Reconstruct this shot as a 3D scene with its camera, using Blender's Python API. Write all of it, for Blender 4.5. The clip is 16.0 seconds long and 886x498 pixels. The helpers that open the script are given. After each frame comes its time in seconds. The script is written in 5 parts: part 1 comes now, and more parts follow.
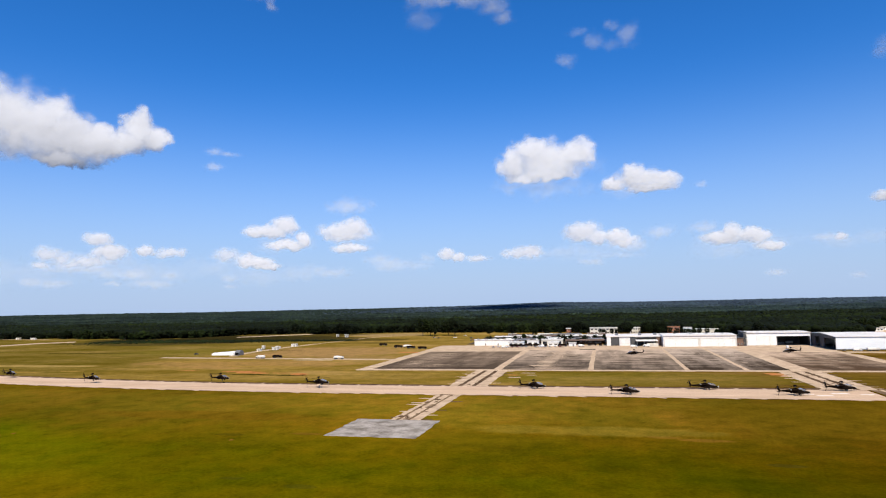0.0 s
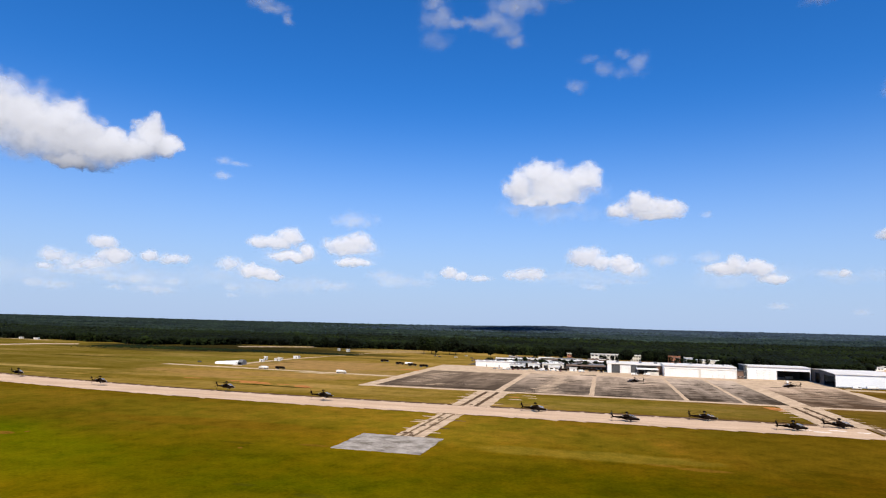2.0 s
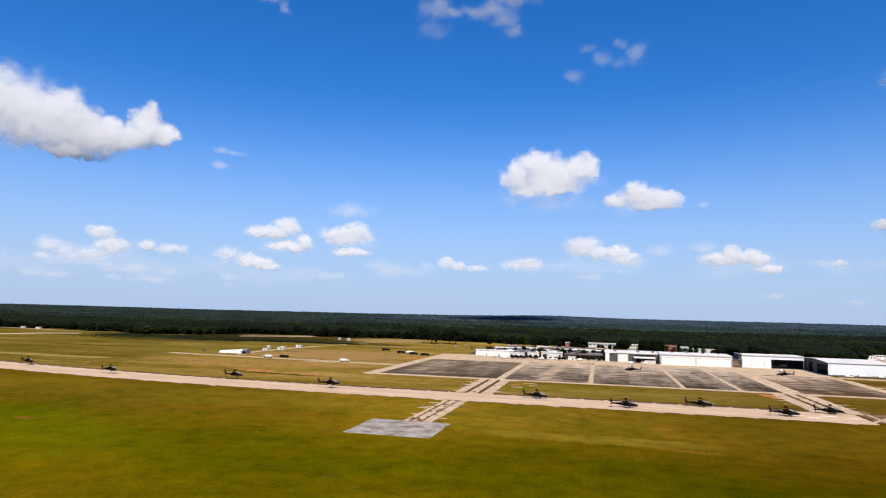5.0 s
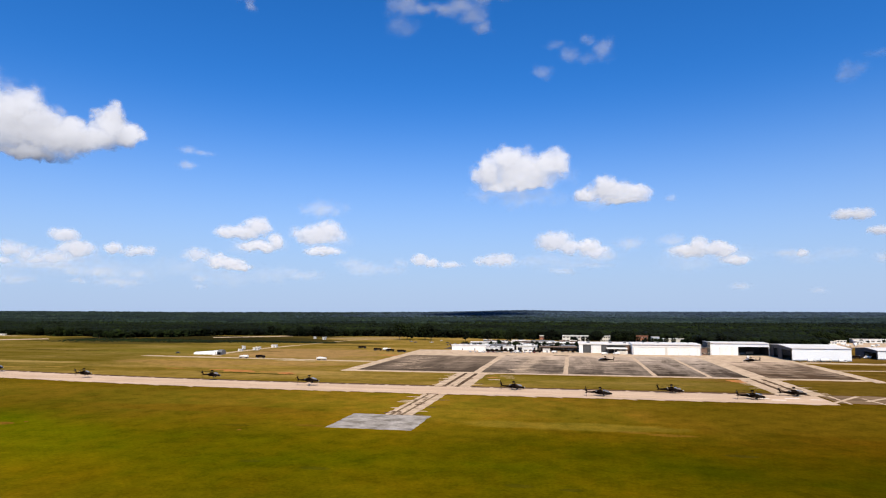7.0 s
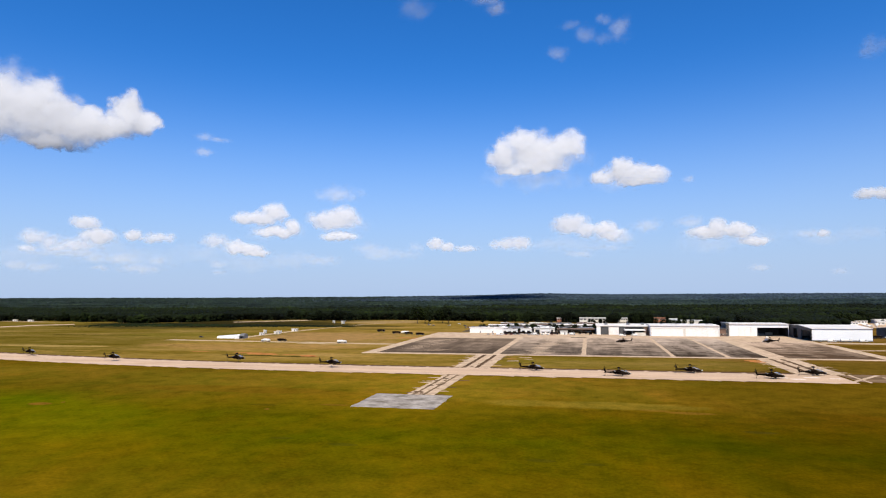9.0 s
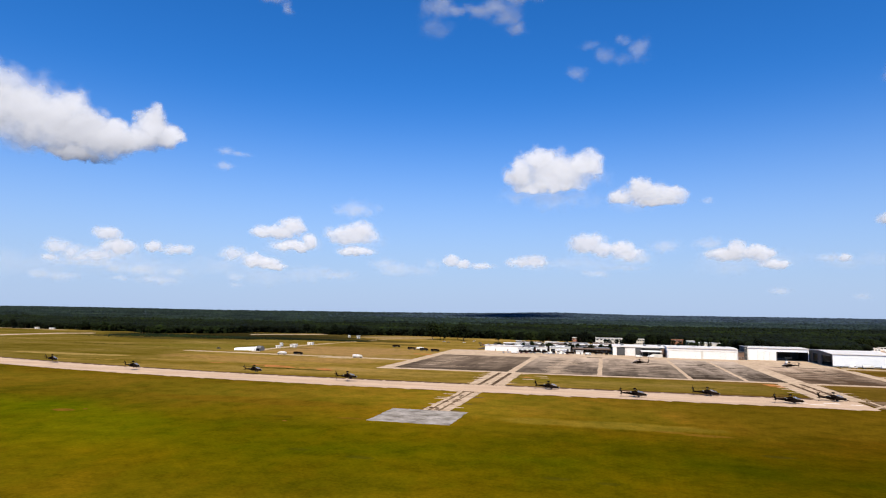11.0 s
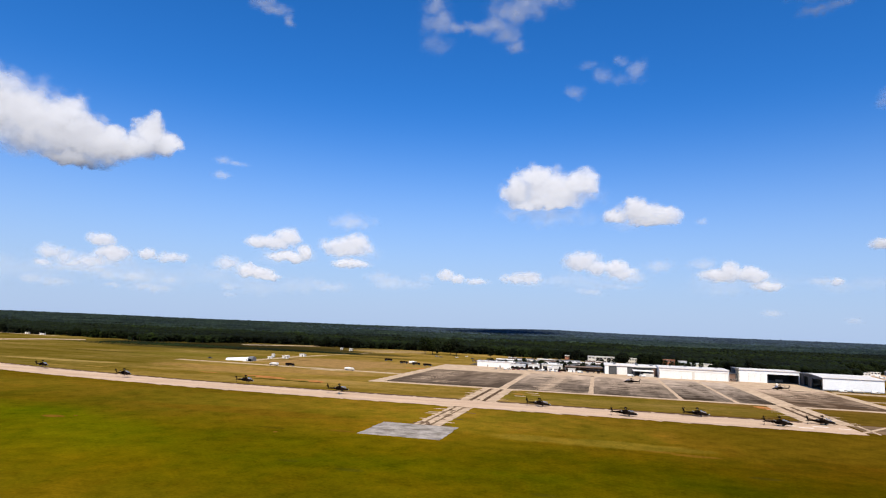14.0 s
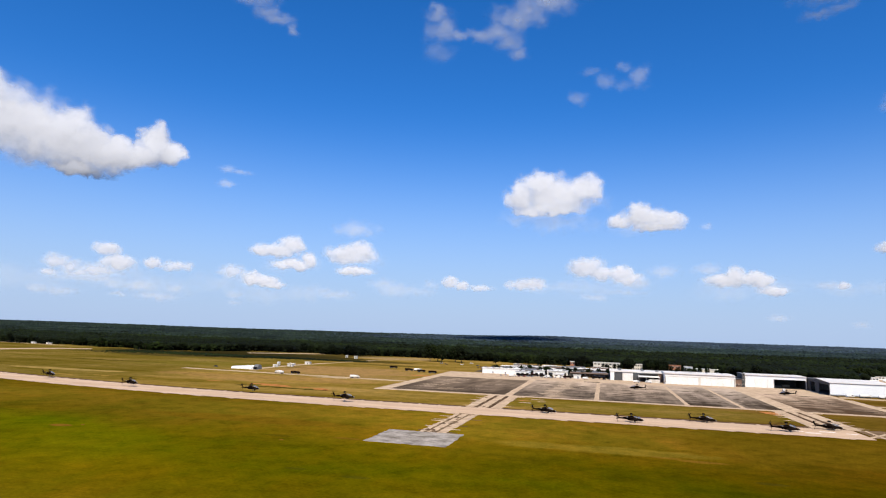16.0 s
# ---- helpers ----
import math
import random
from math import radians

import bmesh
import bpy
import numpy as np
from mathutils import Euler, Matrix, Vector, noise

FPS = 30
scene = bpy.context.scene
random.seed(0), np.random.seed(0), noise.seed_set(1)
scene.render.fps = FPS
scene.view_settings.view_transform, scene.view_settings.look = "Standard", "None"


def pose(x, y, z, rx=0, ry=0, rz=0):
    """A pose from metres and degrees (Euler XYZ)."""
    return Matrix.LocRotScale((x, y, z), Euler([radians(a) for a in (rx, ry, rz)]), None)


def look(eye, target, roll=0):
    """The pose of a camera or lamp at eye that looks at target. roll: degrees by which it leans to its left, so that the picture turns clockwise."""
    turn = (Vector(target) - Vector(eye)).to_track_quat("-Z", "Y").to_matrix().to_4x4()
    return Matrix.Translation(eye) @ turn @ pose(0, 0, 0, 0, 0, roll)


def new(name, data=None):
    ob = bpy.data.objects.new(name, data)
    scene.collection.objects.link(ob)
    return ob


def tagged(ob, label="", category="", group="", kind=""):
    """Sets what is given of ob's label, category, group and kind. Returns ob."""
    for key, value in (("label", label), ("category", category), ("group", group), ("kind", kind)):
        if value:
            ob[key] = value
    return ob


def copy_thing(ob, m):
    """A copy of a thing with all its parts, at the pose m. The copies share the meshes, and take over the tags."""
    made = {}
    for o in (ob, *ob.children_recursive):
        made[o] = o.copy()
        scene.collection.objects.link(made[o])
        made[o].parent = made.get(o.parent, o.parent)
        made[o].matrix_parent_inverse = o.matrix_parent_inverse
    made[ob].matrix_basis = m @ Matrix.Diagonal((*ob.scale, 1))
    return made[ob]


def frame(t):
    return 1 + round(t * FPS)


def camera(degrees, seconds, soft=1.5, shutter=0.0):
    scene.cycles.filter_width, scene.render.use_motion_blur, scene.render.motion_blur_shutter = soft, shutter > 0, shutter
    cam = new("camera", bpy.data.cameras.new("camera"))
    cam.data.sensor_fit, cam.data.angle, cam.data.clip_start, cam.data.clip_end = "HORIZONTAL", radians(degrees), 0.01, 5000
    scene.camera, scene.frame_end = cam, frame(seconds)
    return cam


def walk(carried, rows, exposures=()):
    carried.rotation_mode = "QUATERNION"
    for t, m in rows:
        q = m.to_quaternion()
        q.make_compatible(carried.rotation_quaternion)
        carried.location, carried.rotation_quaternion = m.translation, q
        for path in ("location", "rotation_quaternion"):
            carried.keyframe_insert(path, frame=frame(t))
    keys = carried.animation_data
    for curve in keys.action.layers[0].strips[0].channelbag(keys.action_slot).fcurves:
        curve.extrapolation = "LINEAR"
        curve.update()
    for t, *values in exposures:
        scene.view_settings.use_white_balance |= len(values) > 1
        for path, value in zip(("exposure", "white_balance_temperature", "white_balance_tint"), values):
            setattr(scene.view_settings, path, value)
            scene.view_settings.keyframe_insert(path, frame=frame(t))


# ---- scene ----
# The world's x runs along the taxiway, y away across the airfield, z up.
# ---- camera ----
cam = camera(70.96, 16.0, soft=1.15)
ROWS = [  # seconds, x, y, z, yaw, pitch, roll
    (0.0, -4.76, 3.91, 44.22, 14.367, 5.027, -1.346),
    (0.5, -5.18, 1.96, 44.40, 14.404, 5.407, -1.276),
    (1.0, -5.59, 0.03, 44.57, 15.214, 5.966, 0.221),
    (1.5, -5.97, -1.86, 44.72, 14.695, 5.703, 0.975),
    (2.0, -6.32, -3.70, 44.85, 14.634, 6.714, 1.328),
    (2.5, -6.66, -5.45, 44.96, 14.935, 7.175, 1.287),
    (3.0, -6.99, -7.12, 45.03, 15.105, 7.429, 0.633),
    (3.5, -7.30, -8.71, 45.05, 14.715, 6.247, 0.747),
    (4.0, -7.60, -10.22, 45.02, 14.505, 6.236, 0.822),
    (4.2, -7.72, -10.80, 44.99, 14.594, 5.679, 1.098),
    (6.3, -8.62, -16.27, 44.11, 13.542, 6.032, 1.507),
    (6.5, -8.70, -16.72, 44.01, 12.908, 5.838, 1.130),
    (7.0, -8.91, -17.81, 43.75, 11.782, 5.525, 0.007),
    (7.5, -9.15, -18.87, 43.49, 11.411, 4.864, -1.445),
    (8.0, -9.41, -19.88, 43.27, 11.272, 4.424, -1.570),
    (8.5, -9.67, -20.85, 43.08, 12.548, 5.049, -0.916),
    (9.0, -9.89, -21.74, 42.93, 13.224, 4.067, -0.430),
    (9.2, -9.97, -22.09, 42.88, 12.931, 3.700, 0.089),
    (11.3, -10.26, -25.06, 42.67, 14.767, 5.815, 0.834),
    (11.5, -10.25, -25.26, 42.67, 14.308, 5.875, 0.958),
    (12.0, -10.17, -25.69, 42.67, 15.114, 6.402, 1.306),
    (12.5, -10.07, -26.05, 42.67, 15.237, 5.945, 1.800),
    (13.0, -9.96, -26.35, 42.67, 14.767, 6.013, 2.061),
    (13.5, -9.85, -26.62, 42.69, 14.377, 6.352, 2.099),
    (14.0, -9.76, -26.87, 42.71, 14.253, 6.959, 2.156),
    (14.5, -9.70, -27.12, 42.74, 14.563, 7.071, 2.184),
    (15.0, -9.64, -27.36, 42.76, 14.623, 6.961, 1.792),
    (15.5, -9.58, -27.61, 42.76, 14.452, 7.072, 1.997),
    (16.0, -9.53, -27.86, 42.75, 14.674, 7.575, 1.798),
]


def heading(x, y, z, yaw, pitch, roll):
    a, b = radians(yaw), radians(pitch)
    return look((x, y, z), (x - 100 * math.sin(a) * math.cos(b), y + 100 * math.cos(a) * math.cos(b), z + 100 * math.sin(b)), roll)


walk(cam, [(r[0], heading(*r[1:])) for r in ROWS], exposures=[(0.0, 0.26), (16.0, 0.26)])

# ---- light ----
TO_SUN = Vector((0.22, -0.60, 0.77)).normalized()
world = bpy.data.worlds.new("sky")
scene.world = world
world.use_nodes = True
wn = world.node_tree.nodes
wl = world.node_tree.links
sky = wn.new("ShaderNodeTexSky")
sky.sky_type, sky.sun_disc = "NISHITA", False
sky.sun_elevation = math.asin(TO_SUN.z)
sky.sun_rotation = math.atan2(TO_SUN.x, TO_SUN.y)
sky.altitude, sky.air_density, sky.dust_density, sky.ozone_density = 60, 1.0, 0.0, 6.0
tone = wn.new("ShaderNodeHueSaturation")
tone.inputs["Saturation"].default_value = 1.2
deep = wn.new("ShaderNodeMix")
deep.data_type, deep.blend_type = "RGBA", "MULTIPLY"
deep.inputs[0].default_value, deep.inputs[7].default_value = 1.0, (1.05, 1.13, 1.37, 1)
wl.new(sky.outputs[0], deep.inputs[6])
wl.new(deep.outputs[2], tone.inputs["Color"])
# summer haze low over the land
way = wn.new("ShaderNodeTexCoord")
height = wn.new("ShaderNodeSeparateXYZ")
wl.new(way.outputs["Generated"], height.inputs[0])
low = wn.new("ShaderNodeMapRange")
low.interpolation_type = "SMOOTHERSTEP"
low.inputs[1].default_value, low.inputs[2].default_value = 0.38, -0.08
wl.new(height.outputs["Z"], low.inputs[0])
haze = wn.new("ShaderNodeMix")
haze.data_type = "RGBA"
wl.new(low.outputs[0], haze.inputs[0])
wl.new(tone.outputs[0], haze.inputs[6])
haze.inputs[7].default_value = (3.72, 4.93, 7.18, 1)
wl.new(haze.outputs[2], wn["Background"].inputs["Color"])
wn["Background"].inputs["Strength"].default_value = 0.094
sun_data = bpy.data.lights.new("sun", "SUN")
sun_data.energy, sun_data.angle, sun_data.color = 5.0, radians(0.53), (1.0, 0.91, 0.76)
sun = new("sun", sun_data)
sun.matrix_world = look(TO_SUN * 500, (0, 0, 0))


# ---- materials ----
def material(name, rough=0.8, metal=0.0, spec=0.3):
    m = bpy.data.materials.new(name)
    m.use_nodes = True
    b = m.node_tree.nodes["Principled BSDF"]
    b.inputs["Roughness"].default_value = rough
    b.inputs["Metallic"].default_value = metal
    b.inputs["Specular IOR Level"].default_value = spec
    return m, m.node_tree.nodes, m.node_tree.links, b


def noise_node(n, l, coords, scale, detail=4.0, rough=0.6, stretch=None):
    t = n.new("ShaderNodeTexNoise")
    t.inputs["Scale"].default_value, t.inputs["Detail"].default_value, t.inputs["Roughness"].default_value = scale, detail, rough
    if stretch:
        mp = n.new("ShaderNodeMapping")
        mp.inputs["Scale"].default_value = stretch
        l.new(coords, mp.inputs["Vector"])
        coords = mp.outputs[0]
    l.new(coords, t.inputs["Vector"])
    return t.outputs["Fac"]


def ramp_node(n, l, fac, stops):
    r = n.new("ShaderNodeValToRGB")
    while len(r.color_ramp.elements) < len(stops):
        r.color_ramp.elements.new(0.5)
    for e, (p, c) in zip(r.color_ramp.elements, stops):
        e.position, e.color = p, (*c, 1)
    l.new(fac, r.inputs["Fac"])
    return r.outputs["Color"]


def mix_node(n, l, a, b, fac, kind="MIX"):
    x = n.new("ShaderNodeMix")
    x.data_type, x.blend_type = "RGBA", kind
    for s, v in ((0, fac), (6, a), (7, b)):
        if isinstance(v, (int, float)):
            x.inputs[s].default_value = v
        elif isinstance(v, tuple):
            x.inputs[s].default_value = (*v, 1)
        else:
            l.new(v, x.inputs[s])
    return x.outputs[2]


def place_node(n):
    return n.new("ShaderNodeNewGeometry").outputs["Position"]


def bump_node(n, l, b, height, strength, distance):
    x = n.new("ShaderNodeBump")
    x.inputs["Strength"].default_value, x.inputs["Distance"].default_value = strength, distance
    l.new(height, x.inputs["Height"])
    l.new(x.outputs[0], b.inputs["Normal"])


def worn(name, light, dark, scale=0.15, fine=2.0, rough=0.8, metal=0.0, stretch=None, low=0.35, high=0.7, bump=0.2, spec=0.3):
    """A weathered surface: two tones in broad stains, with a finer grain."""
    m, n, l, b = material(name, rough, metal, spec)
    p = place_node(n)
    broad = ramp_node(n, l, noise_node(n, l, p, scale, 5, 0.65, stretch), [(low, dark), (high, light)])
    grain = ramp_node(n, l, noise_node(n, l, p, fine, 4), [(0.3, (0.78, 0.78, 0.78)), (0.7, (1.08, 1.08, 1.08))])
    l.new(mix_node(n, l, broad, grain, 1.0, "MULTIPLY"), b.inputs["Base Color"])
    if bump:
        bump_node(n, l, b, noise_node(n, l, p, fine * 3, 3), bump, 0.02)
    return m


def spot_node(n, l, p, x, y, a, b, wobble=0.45, scale=0.03):
    """1 inside an uneven patch of ground round (x, y), falling to 0 at its rim."""
    off = n.new("ShaderNodeVectorMath")
    off.operation = "SUBTRACT"
    l.new(p, off.inputs[0])
    off.inputs[1].default_value = (x, y, 0)
    fit = n.new("ShaderNodeVectorMath")
    fit.operation = "MULTIPLY"
    l.new(off.outputs[0], fit.inputs[0])
    fit.inputs[1].default_value = (1 / a, 1 / b, 0)
    far = n.new("ShaderNodeVectorMath")
    far.operation = "LENGTH"
    l.new(fit.outputs[0], far.inputs[0])
    rag = n.new("ShaderNodeMath")
    rag.operation = "MULTIPLY_ADD"
    l.new(noise_node(n, l, p, scale, 5, 0.65), rag.inputs[0])
    rag.inputs[1].default_value = 4 * wobble
    l.new(far.outputs["Value"], rag.inputs[2])
    rim = n.new("ShaderNodeMapRange")
    rim.interpolation_type = "SMOOTHSTEP"
    rim.inputs[1].default_value, rim.inputs[2].default_value = 1.15 + 2 * wobble, 0.75 + 2 * wobble
    l.new(rag.outputs[0], rim.inputs[0])
    return rim.outputs[0]


def grass_material():
    m, n, l, b = material("grass", 1.0, 0.0, 0.0)
    p = place_node(n)
    sep = n.new("ShaderNodeSeparateXYZ")
    l.new(p, sep.inputs[0])
    # belts of turf: lush in the low ground, drier and browner out by the pavements
    wob = n.new("ShaderNodeMath")
    wob.operation = "MULTIPLY_ADD"
    l.new(noise_node(n, l, p, 0.009, 5, 0.62), wob.inputs[0])
    wob.inputs[1].default_value, wob.inputs[2].default_value = -100, 50
    add = n.new("ShaderNodeMath")
    add.operation = "ADD"
    l.new(sep.outputs["Y"], add.inputs[0])
    l.new(wob.outputs[0], add.inputs[1])
    belt = n.new("ShaderNodeMapRange")
    belt.inputs[1].default_value, belt.inputs[2].default_value = 100, 320
    l.new(add.outputs[0], belt.inputs[0])
    turf = ramp_node(n, l, belt.outputs[0], [(0.0, (0.122, 0.083, 0.002)), (0.16, (0.111, 0.080, 0.001)), (0.28, (0.081, 0.073, 0.0006)), (0.40, (0.102, 0.075, 0.001)), (0.56, (0.150, 0.093, 0.004)), (0.70, (0.186, 0.119, 0.009)), (0.84, (0.183, 0.118, 0.010)), (1.0, (0.112, 0.070, 0.004))])
    west = n.new("ShaderNodeMapRange")
    west.interpolation_type = "SMOOTHSTEP"
    west.inputs[1].default_value, west.inputs[2].default_value = -90, -240
    drift = n.new("ShaderNodeMath")
    drift.operation = "MULTIPLY_ADD"
    l.new(noise_node(n, l, p, 0.011, 5, 0.65, (1, 1, 1)), drift.inputs[0])
    drift.inputs[1].default_value = -320
    l.new(sep.outputs["X"], drift.inputs[2])
    shift = n.new("ShaderNodeMath")
    shift.operation = "ADD"
    l.new(drift.outputs[0], shift.inputs[0])
    shift.inputs[1].default_value = 160
    l.new(shift.outputs[0], west.inputs[0])
    lush = ramp_node(n, l, belt.outputs[0], [(0.0, (0.112, 0.080, 0.002)), (0.18, (0.100, 0.084, 0.001)), (0.38, (0.088, 0.092, 0.001)), (0.52, (0.104, 0.073, 0.003)), (0.68, (0.120, 0.081, 0.005)), (0.84, (0.126, 0.085, 0.006)), (1.0, (0.112, 0.070, 0.004))])
    turf = mix_node(n, l, turf, lush, west.outputs[0])
    spots = ramp_node(n, l, noise_node(n, l, p, 0.028, 6, 0.7, (1.1, 0.8, 1)), [(0.30, (0.74, 0.84, 0.7)), (0.46, (0.96, 1.0, 0.9)), (0.56, (1.08, 1.0, 1.0)), (0.72, (1.26, 1.14, 1.4))])
    far = n.new("ShaderNodeMapRange")
    far.inputs[1].default_value, far.inputs[2].default_value = 330, 345
    l.new(sep.outputs["Y"], far.inputs[0])
    straw = ramp_node(n, l, noise_node(n, l, p, 0.014, 6, 0.68, (0.55, 1.5, 1)), [(0.3, (0.118, 0.076, 0.008)), (0.45, (0.186, 0.120, 0.019)), (0.58, (0.262, 0.164, 0.038)), (0.70, (0.37, 0.226, 0.072))])
    c = mix_node(n, l, turf, spots, 1.0, "MULTIPLY")
    damp = ramp_node(n, l, noise_node(n, l, p, 0.013, 6, 0.66, (1.0, 0.9, 1)), [(0.34, (0.66, 0.73, 0.64)), (0.46, (0.88, 0.91, 0.86)), (0.55, (1.02, 1.0, 1.0)), (0.66, (1.22, 1.13, 1.3))])
    c = mix_node(n, l, c, damp, 1.0, "MULTIPLY")
    c = mix_node(n, l, c, straw, far.outputs[0])
    # the rough outfield to the west is greener and darker than the mown ground by the ramp
    rough = n.new("ShaderNodeMapRange")
    rough.interpolation_type = "SMOOTHSTEP"
    rough.inputs[1].default_value, rough.inputs[2].default_value = -280, -460
    l.new(shift.outputs[0], rough.inputs[0])
    outfield = n.new("ShaderNodeMath")
    outfield.operation = "MULTIPLY"
    l.new(rough.outputs[0], outfield.inputs[0])
    l.new(far.outputs[0], outfield.inputs[1])
    c = mix_node(n, l, c, mix_node(n, l, c, (0.66, 0.72, 0.62), 1.0, "MULTIPLY"), outfield.outputs[0])
    # darker and browner to the east: partly vignetting put into the turf colour
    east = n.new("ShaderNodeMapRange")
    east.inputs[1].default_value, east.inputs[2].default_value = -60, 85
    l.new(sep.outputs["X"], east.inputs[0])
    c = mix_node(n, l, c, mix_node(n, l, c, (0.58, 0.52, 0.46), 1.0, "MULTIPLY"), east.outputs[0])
    # bare tan ground beside the service road, straw by the taxiway, dark grass before the woods with tree shade painted
    # in
    for x, y, rx, ry, tone, full in ((-272, 572, 78, 66, (0.30, 0.175, 0.065), 0.8), (-285, 452, 95, 34, (0.29, 0.165, 0.05), 0.7), (-205, 500, 40, 30, (0.27, 0.165, 0.06), 0.5),
                                   (-690, 735, 80, 34, (0.060, 0.046, 0.011), 0.8), (-690, 800, 90, 40, (0.048, 0.037, 0.009), 0.9), (-600, 800, 90, 60, (0.045, 0.035, 0.009), 0.9), (-590, 712, 95, 36, (0.058, 0.044, 0.011), 0.85), (-520, 790, 125, 78, (0.026, 0.021, 0.006), 0.95), (-560, 865, 110, 50, (0.026, 0.021, 0.006), 0.95), (-430, 805, 100, 66, (0.030, 0.024, 0.007), 0.92), (-430, 900, 90, 40, (0.045, 0.034, 0.009), 0.8), (-330, 765, 90, 34, (0.062, 0.045, 0.011), 0.85), (-315, 880, 60, 45, (0.30, 0.20, 0.09), 0.75), (-265, 700, 40, 14, (0.07, 0.05, 0.012), 0.6),
                                   # the wide brown spot at (105, 262) holds some of that vignetting too
                                   (-470, 430, 60, 9, (0.36, 0.24, 0.07), 0.7), (-420, 575, 90, 45, (0.15, 0.115, 0.016), 0.6), (12, 218, 6, 2.2, (0.21, 0.105, 0.014), 0.42), (24, 215, 8, 2.4, (0.21, 0.10, 0.014), 0.45), (15, 372, 92, 30, (0.130, 0.105, 0.011), 0.45), (-225, 187, 5, 3, (0.20, 0.085, 0.012), 0.7), (-108, 207, 6, 2, (0.17, 0.08, 0.010), 0.5), (-172, 236, 60, 9, (0.135, 0.070, 0.004), 0.6), (150, 368, 62, 30, (0.105, 0.066, 0.007), 0.65), (230, 400, 60, 60, (0.105, 0.066, 0.007), 0.5), (105, 262, 95, 42, (0.104, 0.064, 0.003), 0.75), (39, 187, 5, 2.0, (0.05, 0.04, 0.004), 0.6), (-23, 142, 4, 1.6, (0.06, 0.05, 0.003), 0.6), (-10, 141, 3, 1.4, (0.06, 0.05, 0.003), 0.6), (-80, 148, 5, 2.0, (0.055, 0.05, 0.003), 0.6), (-101, 152, 4, 1.6, (0.055, 0.05, 0.003), 0.6), (-134, 202, 6, 2.0, (0.06, 0.05, 0.003), 0.5), (-10, 225, 40, 9, (0.23, 0.165, 0.02), 0.4)):
        m2 = n.new("ShaderNodeMath")
        m2.operation = "MULTIPLY"
        l.new(spot_node(n, l, p, x, y, rx, ry, 0.45 if rx > 30 else 0.3, 0.03 if rx > 30 else 0.12), m2.inputs[0])
        m2.inputs[1].default_value = full
        c = mix_node(n, l, c, tone, m2.outputs[0])
    clay = ramp_node(n, l, noise_node(n, l, p, 0.045, 3, 0.5, (0.35, 2.2, 1)), [(0.76, (0, 0, 0)), (0.84, (0.5, 0.5, 0.5))])
    c = mix_node(n, l, c, (0.33, 0.13, 0.035), clay)
    mid = ramp_node(n, l, noise_node(n, l, p, 0.11, 6, 0.72, (1.0, 1.0, 1)), [(0.30, (0.66, 0.70, 0.6)), (0.5, (1.0, 1.0, 1.0)), (0.70, (1.28, 1.22, 1.2))])
    c = mix_node(n, l, c, mid, 1.0, "MULTIPLY")
    fine = ramp_node(n, l, noise_node(n, l, p, 0.9, 5, 0.75, (1.0, 1.0, 1)), [(0.25, (0.66, 0.66, 0.66)), (0.75, (1.25, 1.25, 1.25))])
    l.new(mix_node(n, l, c, fine, 1.0, "MULTIPLY"), b.inputs["Base Color"])
    bump_node(n, l, b, noise_node(n, l, p, 1.5, 4), 0.5, 0.15)
    return m


def leaf_material(name, dark, mid, light, glade):
    m, n, l, b = material(name, 0.9, 0.0, 0.1)
    p = place_node(n)
    isle = n.new("ShaderNodeNewGeometry").outputs["Random Per Island"]
    tint = ramp_node(n, l, isle, [(0.0, dark), (0.55, mid), (1.0, light)])
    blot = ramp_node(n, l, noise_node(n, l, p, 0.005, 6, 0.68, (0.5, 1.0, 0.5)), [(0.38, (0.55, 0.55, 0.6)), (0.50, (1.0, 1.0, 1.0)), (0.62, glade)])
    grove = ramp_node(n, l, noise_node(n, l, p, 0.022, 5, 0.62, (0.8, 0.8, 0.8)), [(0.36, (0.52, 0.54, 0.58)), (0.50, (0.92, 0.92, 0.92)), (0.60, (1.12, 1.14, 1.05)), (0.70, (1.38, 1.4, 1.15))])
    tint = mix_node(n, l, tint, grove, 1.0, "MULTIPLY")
    fine = ramp_node(n, l, noise_node(n, l, p, 0.8, 4, 0.7), [(0.3, (0.7, 0.7, 0.7)), (0.7, (1.2, 1.2, 1.2))])
    l.new(mix_node(n, l, mix_node(n, l, tint, blot, 1.0, "MULTIPLY"), fine, 1.0, "MULTIPLY"), b.inputs["Base Color"])
    bump_node(n, l, b, noise_node(n, l, p, 0.7, 4), 0.3, 1.0)
    return m


